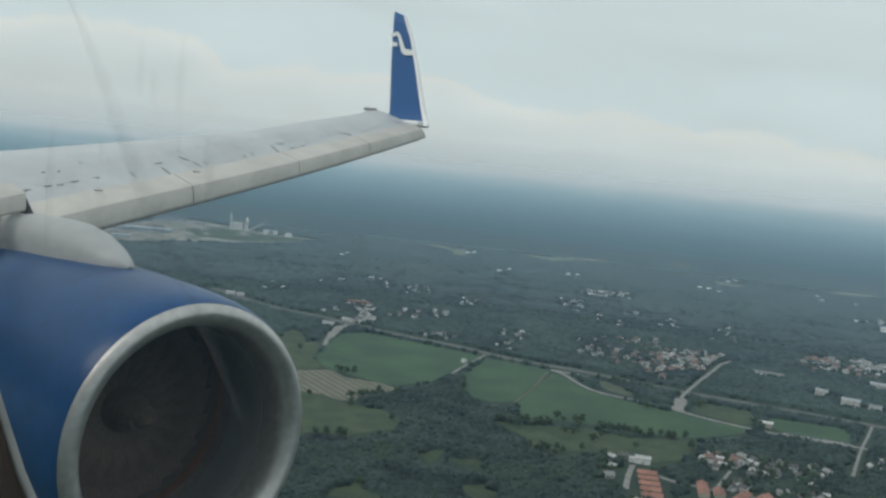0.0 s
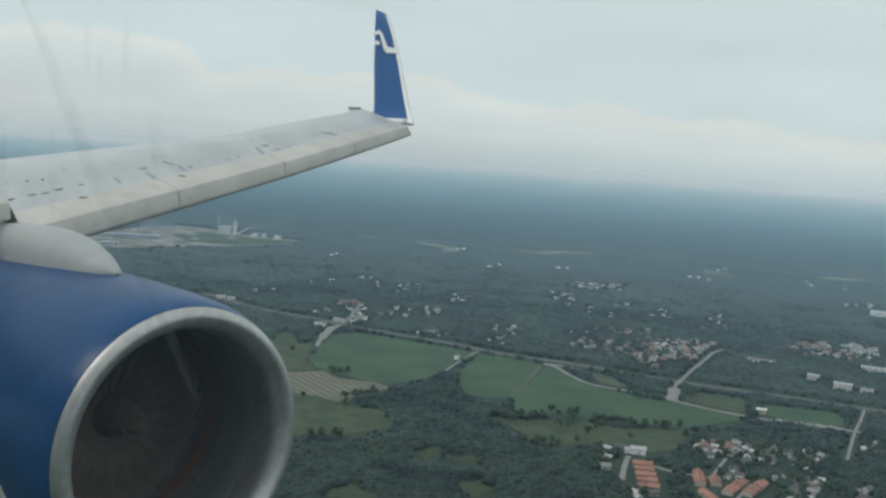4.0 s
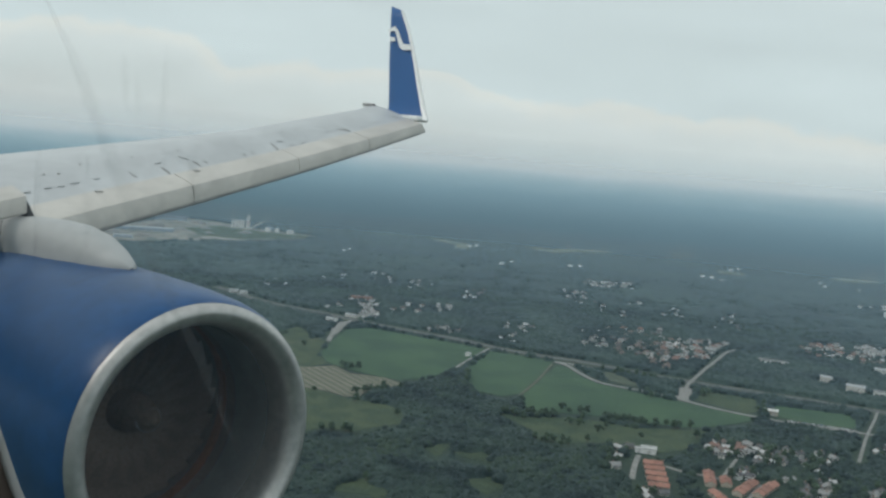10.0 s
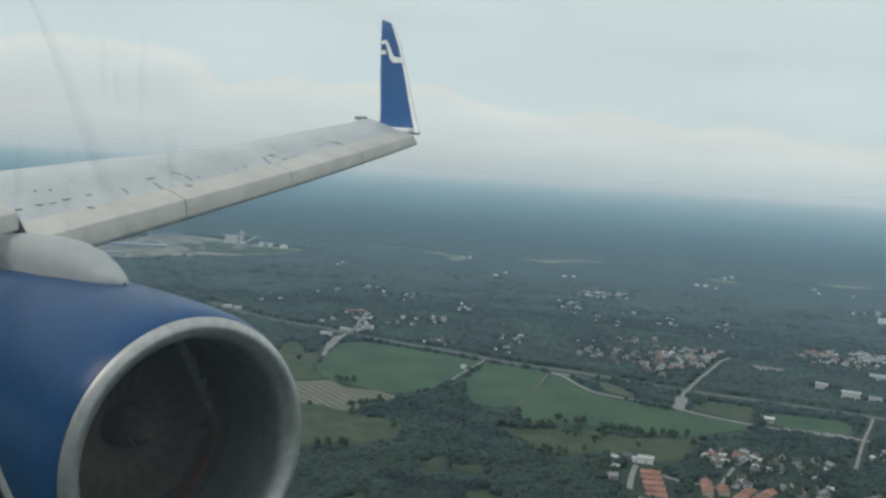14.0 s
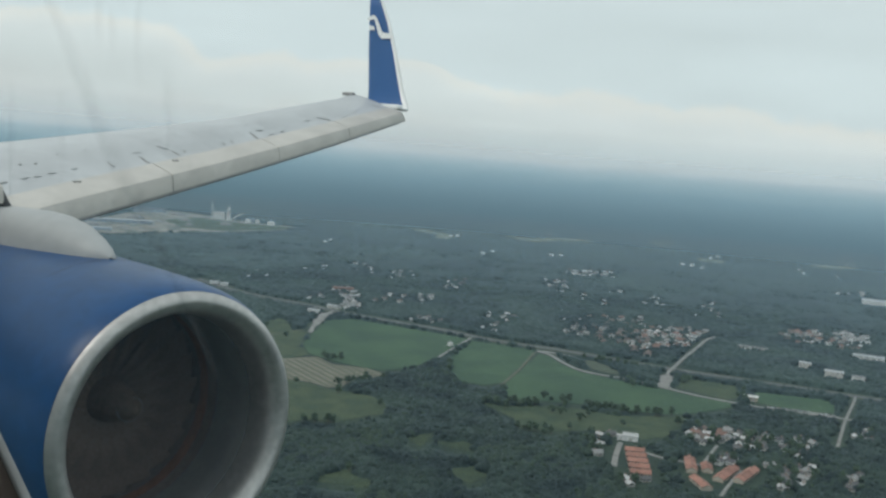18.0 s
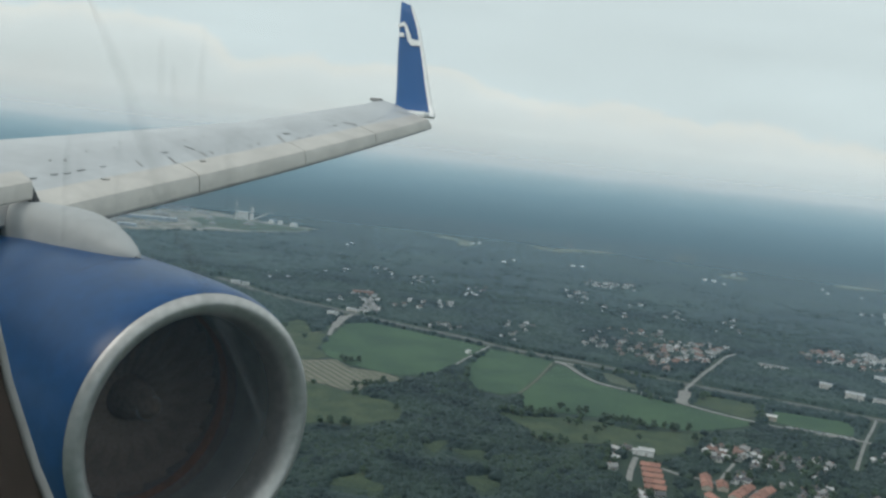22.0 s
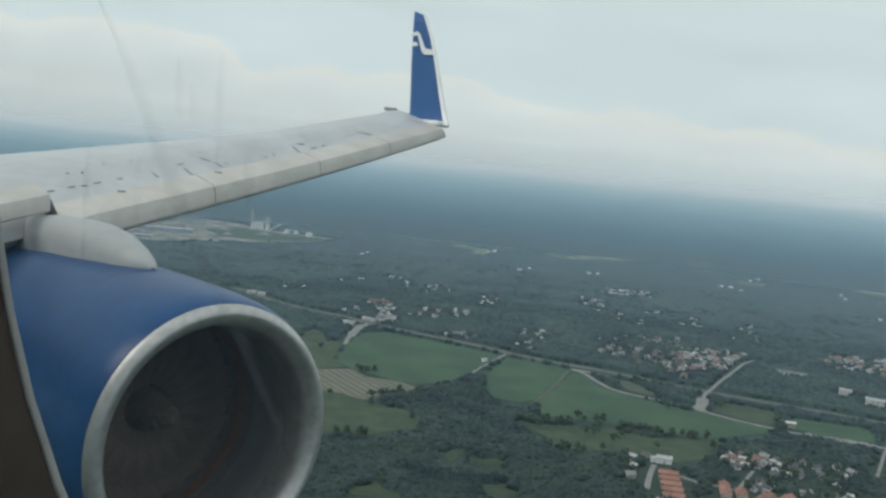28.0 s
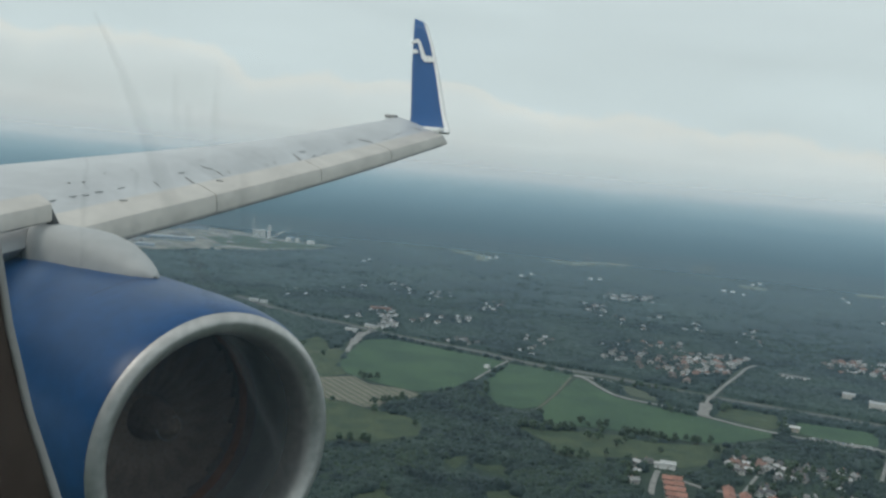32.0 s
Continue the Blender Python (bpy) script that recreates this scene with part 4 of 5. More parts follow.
def gable_roof(lx, ly, h, rise, over=0.6, thick=0.28):
    """Two roof slabs that overhang eaves and gables."""
    x, y = lx / 2 + over, ly / 2 + over
    drop = rise * over / (ly / 2)
    v, f = [], []
    for s in (-1, 1):
        b = len(v)
        v += [(-x, s * y, h - drop + 0.02), (x, s * y, h - drop + 0.02), (x, 0, h + rise + 0.02), (-x, 0, h + rise + 0.02)]
        v += [(a, bb, c + thick) for a, bb, c in v[b:b + 4]]
        f += [(b, b + 1, b + 2, b + 3), (b + 4, b + 7, b + 6, b + 5), (b, b + 4, b + 5, b + 1), (b + 1, b + 5, b + 6, b + 2), (b + 3, b + 2, b + 6, b + 7), (b, b + 3, b + 7, b + 4)]
    return v, f


def house(lx, ly, h, rise, wall, roof, label, wing=False):
    """A detached house with gable roof, chimney, door and windows."""
    lx, ly, h, rise = lx * 0.62, ly * 0.60, h * 0.70, rise * 0.64
    root = tagged(new("house"), label, "house", "houses among the trees")
    root.empty_display_size = 2
    v, f = gable_body(lx, ly, h, rise)
    if wing:
        v2, f2 = gable_body(ly * 0.9, lx * 0.45, h * 0.9, rise * 0.7)
        n = len(v)
        v += [(-b + lx * 0.2, a - ly * 0.6, c) for a, b, c in v2]
        f += [tuple(i + n for i in q) for q in f2]
    part("wall", mesh_from("wall", v, f, wall), wall, root)
    v, f = gable_roof(lx, ly, h, rise)
    if wing:
        v2, f2 = gable_roof(ly * 0.9, lx * 0.45, h * 0.9, rise * 0.7)
        n = len(v)
        v += [(-b + lx * 0.2, a - ly * 0.6, c) for a, b, c in v2]
        f += [tuple(i + n for i in q) for q in f2]
    rf = part("roof", mesh_from("roof", v, f, roof), roof, root)
    part("chimney", quadbox("chimney", (lx * 0.18, -0.9, h + rise * 0.4), (lx * 0.18 + 0.9, -0.1, h + rise + 1.1), M_CHIMNEY), M_CHIMNEY, rf)
    part("door", quadbox("door", (-0.45, ly / 2 - 0.05, 0.1), (0.45, ly / 2 + 0.07, 2.0), M_DOOR), M_DOOR, root)
    for sx, sy in ((-1, 1), (1, 1), (-1, -1), (1, -1)):
        part("window", quadbox("window", (sx * lx * 0.29 - 0.8, sy * ly / 2 - 0.06, 1.0), (sx * lx * 0.29 + 0.8, sy * ly / 2 + 0.06, 2.0), M_GLASS), M_GLASS, root)
    for s in (-1, 1):
        part("window", quadbox("window", (s * lx / 2 - 0.06, -0.7, h * 0.55 + rise * 0.2), (s * lx / 2 + 0.06, 0.7, h * 0.55 + rise * 0.2 + 1.2), M_GLASS), M_GLASS, root)
    return root


W, RF = M_WALLS, M_ROOFS
KINDS = [
    (11, 8.5, 3.2, 2.6, W[0], RF[0], "cream house with a dark grey gable roof", False),
    (12, 9.0, 3.4, 2.8, W[2], RF[1], "white house with a brick-red gable roof", False),
    (10, 8.0, 5.2, 2.4, W[2], RF[4], "two-storey white house with a black roof", False),
    (13, 9.0, 3.2, 2.4, W[1], RF[3], "ochre house with a brown tiled roof", True),
    (12, 9.5, 4.6, 2.6, W[0], RF[2], "cream house with a pale grey roof", True),
    (11, 8.5, 3.4, 2.8, W[3], RF[0], "red-brown timber house with a dark roof", False),
    (10, 8.0, 3.0, 2.2, W[4], RF[5], "grey house with a whitish metal roof", False),
    (14, 9.0, 5.4, 2.2, W[2], RF[2], "large white house with a light grey roof", True),
]
ZONES = [  # corners of the ground they stand on, how many, kinds, least gap
    ([(-176, 1374), (-152, 1384), (-144, 1319), (-167, 1309)], 3, (6, 2), 18),
    ([(-132, 1409), (-100, 1412), (-87, 1273), (-117, 1281)], 22, (6, 2, 4, 6, 7), 7.5),
    ([(-155, 1484), (-115, 1489), (-110, 1430), (-148, 1426)], 3, (1, 3), 18),
    ([(-309, 1561), (-246, 1639), (-231, 1542), (-285, 1488)], 5, (3, 1, 4), 22),
    ([(-230, 1697), (-191, 1717), (-182, 1640), (-219, 1621)], 4, (6, 2, 4), 22),
    ([(-154, 1819), (-112, 1842), (-99, 1674), (-130, 1659)], 7, (6, 2, 4), 22),
    ([(-83, 1723), (-30, 1750), (-27, 1625), (-69, 1635)], 10, (7, 1, 4, 6), 17),
    ([(20, 1678), (62, 1683), (59, 1568), (21, 1551)], 12, (2, 4, 6, 7), 14),
    ([(-14, 1472), (6, 1469), (6, 1401), (-13, 1403)], 5, (4, 6, 0), 14),
    ([(-93, 1426), (-38, 1450), (-35, 1373), (-86, 1353)], 6, (6, 2, 0), 24),
    ([(-23, 1261), (19, 1268), (18, 1233), (-22, 1227)], 6, (6, 4, 0), 14),
    ([(80, 1347), (129, 1356), (123, 1279), (76, 1271)], 6, (6, 0, 4), 18),
    ([(72, 1270), (95, 1261), (91, 1198), (71, 1203)], 4, (4, 6, 0), 14),
    ([(281, 1988), (390, 2006), (368, 1892), (270, 1887)], 30, (6, 2, 4, 6, 7, 1), 11),
    ([(218, 1808), (262, 1813), (240, 1635), (213, 1610)], 16, (6, 2, 4, 7), 13),
    ([(227, 1643), (347, 1697), (312, 1520), (208, 1495)], 10, (2, 4, 6), 26),
    ([(191, 1331), (235, 1367), (211, 1227), (179, 1216)], 10, (4, 6, 2, 0), 11),
    ([(237, 1383), (322, 1414), (275, 1184), (223, 1185)], 30, (0, 3, 5, 1, 4), 15),
    ([(307, 1332), (402, 1343), (352, 1205), (293, 1164), (268, 1146)], 62, (6, 3, 4, 7, 1, 6, 1), 7.6),
    ([(282, 1284), (306, 1284), (270, 1123), (252, 1138)], 8, (6, 4, 3), 13),
    ([(527, 1397), (676, 1440), (631, 1334), (523, 1283), (500, 1316)], 60, (1, 3, 6, 4, 7, 1), 8.5),
    ([(588, 1346), (632, 1360), (593, 1274), (553, 1261)], 8, (6, 3, 1), 11),
    ([(378, 1655), (417, 1672), (390, 1557), (357, 1556)], 6, (4, 6), 16),
    ([(460, 1624), (510, 1645), (457, 1465), (412, 1449)], 7, (6, 2, 4), 20),
    ([(144, 768), (161, 772), (151, 706), (128, 702)], 6, (6, 4, 0), 11),
    ([(233, 812), (264, 806), (252, 766), (228, 767)], 14, (6, 1, 4, 3, 0), 9),
    ([(266, 807), (304, 810), (288, 763), (253, 755)], 15, (0, 6, 4, 0), 9),
    ([(305, 798), (343, 801), (318, 739), (294, 741)], 8, (0, 6, 4, 2), 13),
    ([(276, 717), (313, 731), (290, 675), (261, 663)], 13, (4, 6, 2, 0), 8.5),
    ([(232, 729), (251, 733), (247, 714), (228, 712)], 5, (6, 2), 8),
    ([(332, 707), (348, 711), (330, 670), (314, 667)], 4, (0, 4, 6), 10),
    ([(398, 854), (426, 860), (403, 811), (379, 806)], 4, (6, 2), 12),
    ([(151, 661), (168, 667), (165, 642), (148, 637)], 3, (6, 0), 10),
    ([(1289, 3016), (1390, 3080), (1247, 2757), (1159, 2705)], 5, (6, 2), 30),
    ([(341, 3023), (381, 3055), (353, 2821), (316, 2794)], 4, (6, 7), 22),
    ([(472, 2994), (530, 3038), (483, 2765), (432, 2728)], 5, (6, 7), 22),
    ([(869, 2001), (935, 2014), (888, 1908), (825, 1897)], 6, (6, 7), 20),
    ([(696, 3036), (797, 3110), (725, 2824), (635, 2763)], 5, (6, 4), 30),
    ([(-819, 1415), (-715, 1459), (-725, 1273), (-785, 1253)], 55, (1, 1, 3, 2, 1, 5), 14),
    ([(620, 760), (900, 1060), (1000, 900), (760, 600)], 40, (6, 2, 4, 1, 3, 0), 18),
]
rnd = random.Random(11)


def near_line(x, y, extra=0.0):
    for fine, w in LINES:
        for p in fine:
            if (p.x - x) ** 2 + (p.y - y) ** 2 < (w + extra) ** 2:
                return True
    return False


templates = {}
SITES = []


def free_site(x, y, gap):
    return all((x - a) ** 2 + (y - b) ** 2 > max(gap, c) ** 2 for a, b, c in SITES) and not near_line(x, y, 6) and not any(inside(x, y, p) for p in CLEAR)


# terraces, hall and sheds take their sites first
def terrace(x, y, turn, units, label):
    root = tagged(new("terraced_house"), label, "terraced house", "red-roofed terraces")
    ux, ly, h, rise = 7.6, 7.6, 2.6, 1.7
    v, f = gable_body(ux * units, ly, h, rise * 0.98)
    part("wall", mesh_from("wall", v, f, W[1]), W[1], root)
    for k in range(units):
        cx = (k - (units - 1) / 2) * ux
        vv, ff = gable_roof(ux - 0.4, ly, h + (0.35 if k % 2 else 0.0), rise, 0.55, 0.3)
        rf = part("roof", mesh_from("roof", [(a * 0.955 + cx, b, c) for a, b, c in vv], ff, M_TERRACOTTA), M_TERRACOTTA, root)
        part("chimney", quadbox("chimney", (cx + 3, -0.5, h + rise - 0.4), (cx + 3.9, 0.4, h + rise + 1.2), M_CHIMNEY), M_CHIMNEY, rf)
        for s in (-1, 1):
            for dx in (-2.8, 2.6):
                part("window", quadbox("window", (cx + dx - 0.7, s * ly / 2 - 0.05, 1.0), (cx + dx + 0.7, s * ly / 2 + 0.06, 2.3), M_GLASS), M_GLASS, root)
        part("door", quadbox("door", (cx - 0.5, -ly / 2 - 0.07, 0.1), (cx + 0.5, -ly / 2 + 0.05, 2.2), M_DOOR), M_DOOR, root)
    root.matrix_world = pose(x, y, 0.0, 0, 0, turn)
    c, s = math.cos(radians(turn)), math.sin(radians(turn))
    for k in range(-2, 3):
        SITES.append((x + c * k * ux * units / 5, y + s * k * ux * units / 5, 11))


for k in range(5):
    terrace(171.5 - 1.7 * k, 727 - 13.5 * k, -13, 2, "short row house with a terracotta tile roof")
terrace(209, 702, 79, 4, "long terrace with stepped terracotta tile roofs")
terrace(205.5, 661, 99, 3, "terrace end with terracotta tile roofs")
terrace(220, 697, 80, 2, "short terracotta-roofed terrace by the lane")
terrace(232, 687, 55, 5, "slanting terrace with terracotta tile roofs")
terrace(247, 687, 54, 5, "terrace with terracotta tile roofs near a lane")


def hall(x, y, turn, lx, ly, h, wall, roof, label, name="warehouse", doors=3):
    """A long low hall: walls, shallow roof with a raised skylight, loading doors."""
    root = tagged(new(name), label, name.replace("_", " "))
    v, f = gable_body(lx, ly, h, ly * 0.06)
    part("wall", mesh_from("wall", v, f, wall), wall, root)
    v, f = gable_roof(lx, ly, h, ly * 0.06, 0.5, 0.35)
    rf = part("roof", mesh_from("roof", v, f, roof), roof, root)
    k = min(1.0, lx / 24)
    part("skylight", quadbox("skylight", (-lx * 0.42, -0.9 * k, h + ly * 0.06), (lx * 0.42, 0.9 * k, h + ly * 0.06 + 0.9 * k), RF[2]), RF[2], rf)
    for k in range(doors):
        cx, w_ = (k + 0.5 - doors / 2) * lx / (doors + 0.5), min(1.0, lx / 24)
        part("loading_door", quadbox("loading_door", (cx - 2 * w_, -ly / 2 - 0.1, 0.1), (cx + 2 * w_, -ly / 2 + 0.05, min(4.0, h * 0.6)), W[4]), W[4], root)
        part("window", quadbox("window", (cx + 3.0 * w_, -ly / 2 - 0.08, h * 0.66), (cx + 3.0 * w_ + lx * 0.1, -ly / 2 + 0.05, h * 0.66 + 0.8 * w_), M_GLASS), M_GLASS, root)
    z = flat(x, y)
    root.matrix_world = pose(x, y, z, 0, 0, turn)
    c, s = math.cos(radians(turn)), math.sin(radians(turn))
    n = max(1, int(lx / 14))
    for k in range(n):
        SITES.append((x + c * (k + 0.5 - n / 2) * 14, y + s * (k + 0.5 - n / 2) * 14, ly / 2 + 6))
    return root


hall(175, 762, -10, 12, 9, 4.5, W[2], RF[5], "white community hall with a whitish roof", "hall", 1)
hall(167, 762, -10, 6, 5, 3.5, W[2], RF[5], "small white outbuilding beside the hall", "shed", 1)
hall(477, 1082, -24, 20, 14, 8.0, W[0], M_METAL_ROOF, "pale brick warehouse beside dark woods")
hall(463, 1133, -30, 13, 10, 6.0, W[0], M_METAL_ROOF, "small cream warehouse near the woods")
hall(503, 1076, -24, 14, 10, 5.0, W[2], RF[2], "small pale workshop with loading doors")
hall(579, 1218, -22, 38, 14, 5.0, W[2], M_METAL_ROOF, "long pale warehouse with a white roof", doors=5)
hall(428, 1225, -18, 40, 7, 3.5, W[2], RF[2], "long low whitish barn in the woods", "barn", 4)
hall(-322, 1417, 14, 13, 8, 4.5, W[2], M_METAL_ROOF, "white roadside shed with a metal roof", "shed", 2)
hall(-306, 1412, 14, 11, 8, 4.0, W[2], M_METAL_ROOF, "white roadside shed with a metal roof", "shed", 2)
hall(-150, 1247, -30, 15, 8, 3.5, W[2], M_METAL_ROOF, "white depot building by the road junction", "shed", 2)
hall(-128, 1290, -30, 18, 8, 3.5, W[0], M_METAL_ROOF, "small pale depot building by the junction", "shed", 2)
hall(-132, 1456, 4, 32, 11, 4.5, W[3], M_TERRACOTTA, "long farm building with a red roof", "farm_building", 2)
hall(30, 1092, 60, 5, 4.5, 3.6, W[2], RF[5], "small white barn at a farm track", "barn", 1)
hall(332, 936, -18, 13, 9, 4.5, W[1], M_CONCRETE, "tan-walled clubhouse beside the country road", "clubhouse", 2)
hall(-715, 2051, 12, 38, 20, 7.0, M_CLAD, M_METAL_ROOF, "blue-grey shed with a white roof on the quarry")
hall(-729, 2268, 14, 112, 24, 8.0, M_CLAD, M_METAL_ROOF, "long blue-grey shed on the quarry floor", doors=6)
hall(-800, 2240, 14, 40, 22, 8.0, M_CLAD, RF[5], "pale shed with a white roof on the quarry")
hall(-790, 2640, 16, 90, 36, 12.0, M_CLAD, RF[4], "dark clad industrial hall on the quarry", "industrial_hall", 5)

# batching plant on the quarry: tower, silos, conveyor, chimney, tanks
plant = tagged(new("batching_plant"), "pale concrete batching tower with silos and conveyor", "industrial plant")
bm = bmesh.new()
box(bm, (-5, -5, 0), (5, 5, 30), 0.3)
box(bm, (-3, -3, 30), (3, 3, 35), 0.2)
part("tower", bm, M_CONCRETE, plant)
bm = bmesh.new()
box(bm, (-0.7, -5.2, 8), (0.7, -5.05, 28))
part("cladding_stripe", bm, M_REDSTEEL, plant, "dark red cladding stripe")
for k in range(4):
    bm = bmesh.new()
    bmesh.ops.create_cone(bm, cap_ends=True, segments=20, radius1=3.4, radius2=3.4, depth=17, matrix=Matrix.Translation((-13 - 7.4 * k, 1.5 * (k % 2), 11.5)))
    bmesh.ops.create_cone(bm, cap_ends=True, segments=20, radius1=3.4, radius2=0.8, depth=3, matrix=Matrix.Translation((-13 - 7.4 * k, 1.5 * (k % 2), 21.5)))
    bmesh.ops.create_cone(bm, cap_ends=True, segments=20, radius1=2.6, radius2=2.6, depth=5, matrix=Matrix.Translation((-13 - 7.4 * k, 1.5 * (k % 2), 1.5)))
    part("silo", bm, M_CONCRETE, plant, smooth=False)
bm = bmesh.new()
box(bm, (-1.4, -1.4, -30), (1.4, 1.4, 30))
bmesh.ops.rotate(bm, verts=bm.verts, matrix=Matrix.Rotation(radians(60), 3, "Y"))
bmesh.ops.translate(bm, verts=bm.verts, vec=(30, 0, 15.5))
part("conveyor", bm, M_CONCRETE, plant, "sloping covered conveyor")
for x in (20, 38):
    part("conveyor_leg", quadbox("conveyor_leg", (x - 0.5, -0.5, -1), (x + 0.5, 0.5, 30 - x * 0.55), M_CLAD), M_CLAD, plant)
part("hopper_shed", quadbox("hopper_shed", (50, -7, -1), (70, 7, 7), M_CLAD), M_CLAD, plant)
plant.matrix_world = pose(-557, 2570, flat(-557, 2570) + 1, 0, 0, 10)
SITES.append((-557, 2570, 60))
chimney = tagged(new("chimney_stack"), "slim pale chimney stack beside the plant", "chimney")
bm = bmesh.new()
bmesh.ops.create_cone(bm, cap_ends=True, segments=20, radius1=2.0, radius2=1.2, depth=54, matrix=Matrix.Translation((0, 0, 26)))
part("shaft", bm, M_CONCRETE, chimney)
bm = bmesh.new()
bmesh.ops.create_cone(bm, cap_ends=True, segments=20, radius1=1.7, radius2=1.7, depth=1.0, matrix=Matrix.Translation((0, 0, 52)))
part("collar", bm, M_REDSTEEL, chimney)
chimney.matrix_world = pose(-598, 2560, flat(-598, 2560) + 1.5)
for x, y, rad in ((-497, 2539, 7), (-472, 2541, 6), (-431, 2515, 10)):
    tank = tagged(new("storage_tank"), "round white storage tank with a domed roof", "tank", "tanks at the plant")
    bm = bmesh.new()
    bmesh.ops.create_cone(bm, cap_ends=True, segments=28, radius1=rad, radius2=rad, depth=9, matrix=Matrix.Translation((0, 0, 3.5)))
    part("shell", bm, M_CONCRETE, tank)
    bm = bmesh.new()
    bmesh.ops.create_cone(bm, cap_ends=True, segments=28, radius1=rad + 0.2, radius2=rad * 0.15, depth=2.5, matrix=Matrix.Translation((0, 0, 9.26)))
    part("roof", bm, M_METAL_ROOF, tank)
    tank.matrix_world = pose(x, y, flat(x, y) + 1.5)
    SITES.append((x, y, 16))


def block(x, y, turn, lx, ly, floors, wall, label):
    """A flat-roofed town block with rows of windows."""
    root = tagged(new("apartment_block"), label, "apartment block", "town blocks")
    h = floors * 3.0 + 0.6
    part("wall", quadbox("wall", (-lx / 2, -ly / 2, -1), (lx / 2, ly / 2, h), wall), wall, root)
    rf = part("roof", quadbox("roof", (-lx / 2 - 0.3, -ly / 2 - 0.3, h + 0.01), (lx / 2 + 0.3, ly / 2 + 0.3, h + 0.6), RF[2]), RF[2], root)
    part("lift_house", quadbox("lift_house", (-3, -2, h + 0.6), (3, 2, h + 3.0), wall), wall, rf)
    wm = quadbox("window_band", (-1.1, -0.06, 0), (1.1, 0.06, 1.5), M_GLASS)
    n = int(lx / 5)
    for fl in range(floors):
        for k in range(n):
            w = part("window", wm, M_GLASS, root)
            w.location = ((k + 0.5 - n / 2) * lx / n, -ly / 2 - 0.02, fl * 3.0 + 1.0)
    root.matrix_world = pose(x, y, flat(x, y), 0, 0, turn)
    SITES.append((x, y, lx / 2 + 6))


for k in range(3):
    hall(880 + 88 * k, 1800 - 40 * k, -24, 92, 34, 9.0, W[4] if k == 1 else W[2], M_METAL_ROOF, "very long pale retail hall with a white roof", "retail_hall", doors=6)
town = random.Random(21)
spots = []
while len(spots) < 26:
    x, y = town.uniform(1150, 1480), town.uniform(1480, 1860)
    if all((x - a) ** 2 + (y - b) ** 2 > 34 ** 2 for a, b in spots):
        spots.append((x, y))
for x, y in spots:
    fl = town.choice((2, 3, 3, 4))
    w = town.choice((W[2], W[2], W[2], W[0]))
    lab = {W[2]: "white", W[0]: "cream", W[4]: "grey"}[w] + " flat-roofed town block of " + {2: "two", 3: "three", 4: "four"}[fl] + " storeys"
    turn, lx, ly = town.choice((-15, -15, 75)) + town.gauss(0, 4), town.uniform(14, 26), town.uniform(9, 12)
    block(x, y, turn, lx, ly, fl, w, lab)

far_v, far_f, far_m = [], [], []
for quad_, count, kinds, gap in ZONES:
    xs, ys = [p[0] for p in quad_], [p[1] for p in quad_]
    cy = sum(ys) / len(ys)
    made = tries = 0
    base_turn = rnd.uniform(0, 90)
    while made < count and tries < count * 120:
        tries += 1
        x, y = rnd.uniform(min(xs), max(xs)), rnd.uniform(min(ys), max(ys))
        if not inside(x, y, quad_) or not free_site(x, y, gap):
            continue
        k = rnd.choice(kinds)
        turn = base_turn + rnd.choice((0, 90, 180, 270)) + rnd.gauss(0, 12)
        spot = pose(x, y, flat(x, y), 0, 0, turn)
        if cy > 1400 or abs(x) > 600:
            lx, ly, h, rise = (v * 0.72 for v in KINDS[k][:4])
            for (vv, ff), slot in ((gable_body(lx, ly, h, rise), 0 if k != 3 else 1), (gable_roof(lx, ly, h, rise), 2 + k % 3)):
                n = len(far_v)
                far_v += [spot @ Vector(q) for q in vv]
                far_f += [tuple(i + n for i in q) for q in ff]
                far_m += [slot] * len(ff)
        elif k not in templates:
            templates[k] = house(*KINDS[k])
            templates[k].matrix_world = spot
        else:
            copy_thing(templates[k], spot)
        SITES.append((x, y, min(5.5, gap * 0.65)))
        made += 1

g4 = random.Random(17)
for cx, cy, count in ((800, 2560, 2), (1210, 2700, 3), (24, 2600, 2), (-260, 2150, 2), (90, 2200, 2), (620, 2300, 3), (980, 2350, 3), (300, 2250, 2)):
    for q in range(count):
        spot = pose(cx + g4.gauss(0, 26), cy + g4.gauss(0, 30), flat(cx, cy) + 2.2, 0, 0, g4.uniform(0, 180))
        for (vv, ff), slot in ((gable_body(8, 7, 4.0, 2.0, -5), 0), (gable_roof(8, 7, 4.0, 2.0), 2)):
            n = len(far_v)
            far_v += [spot @ Vector(p) for p in vv]
            far_f += [tuple(i + n for i in p) for p in ff]
            far_m += [slot] * len(ff)
me = mesh_from("distant_houses", far_v, far_f, W[2])
for m in (W[3], RF[5], RF[2], RF[3]):
    me.materials.append(m)
me.polygons.foreach_set("material_index", far_m)
tagged(new("distant_houses", me), "many small pale houses scattered through distant woods", "houses", kind="stuff")

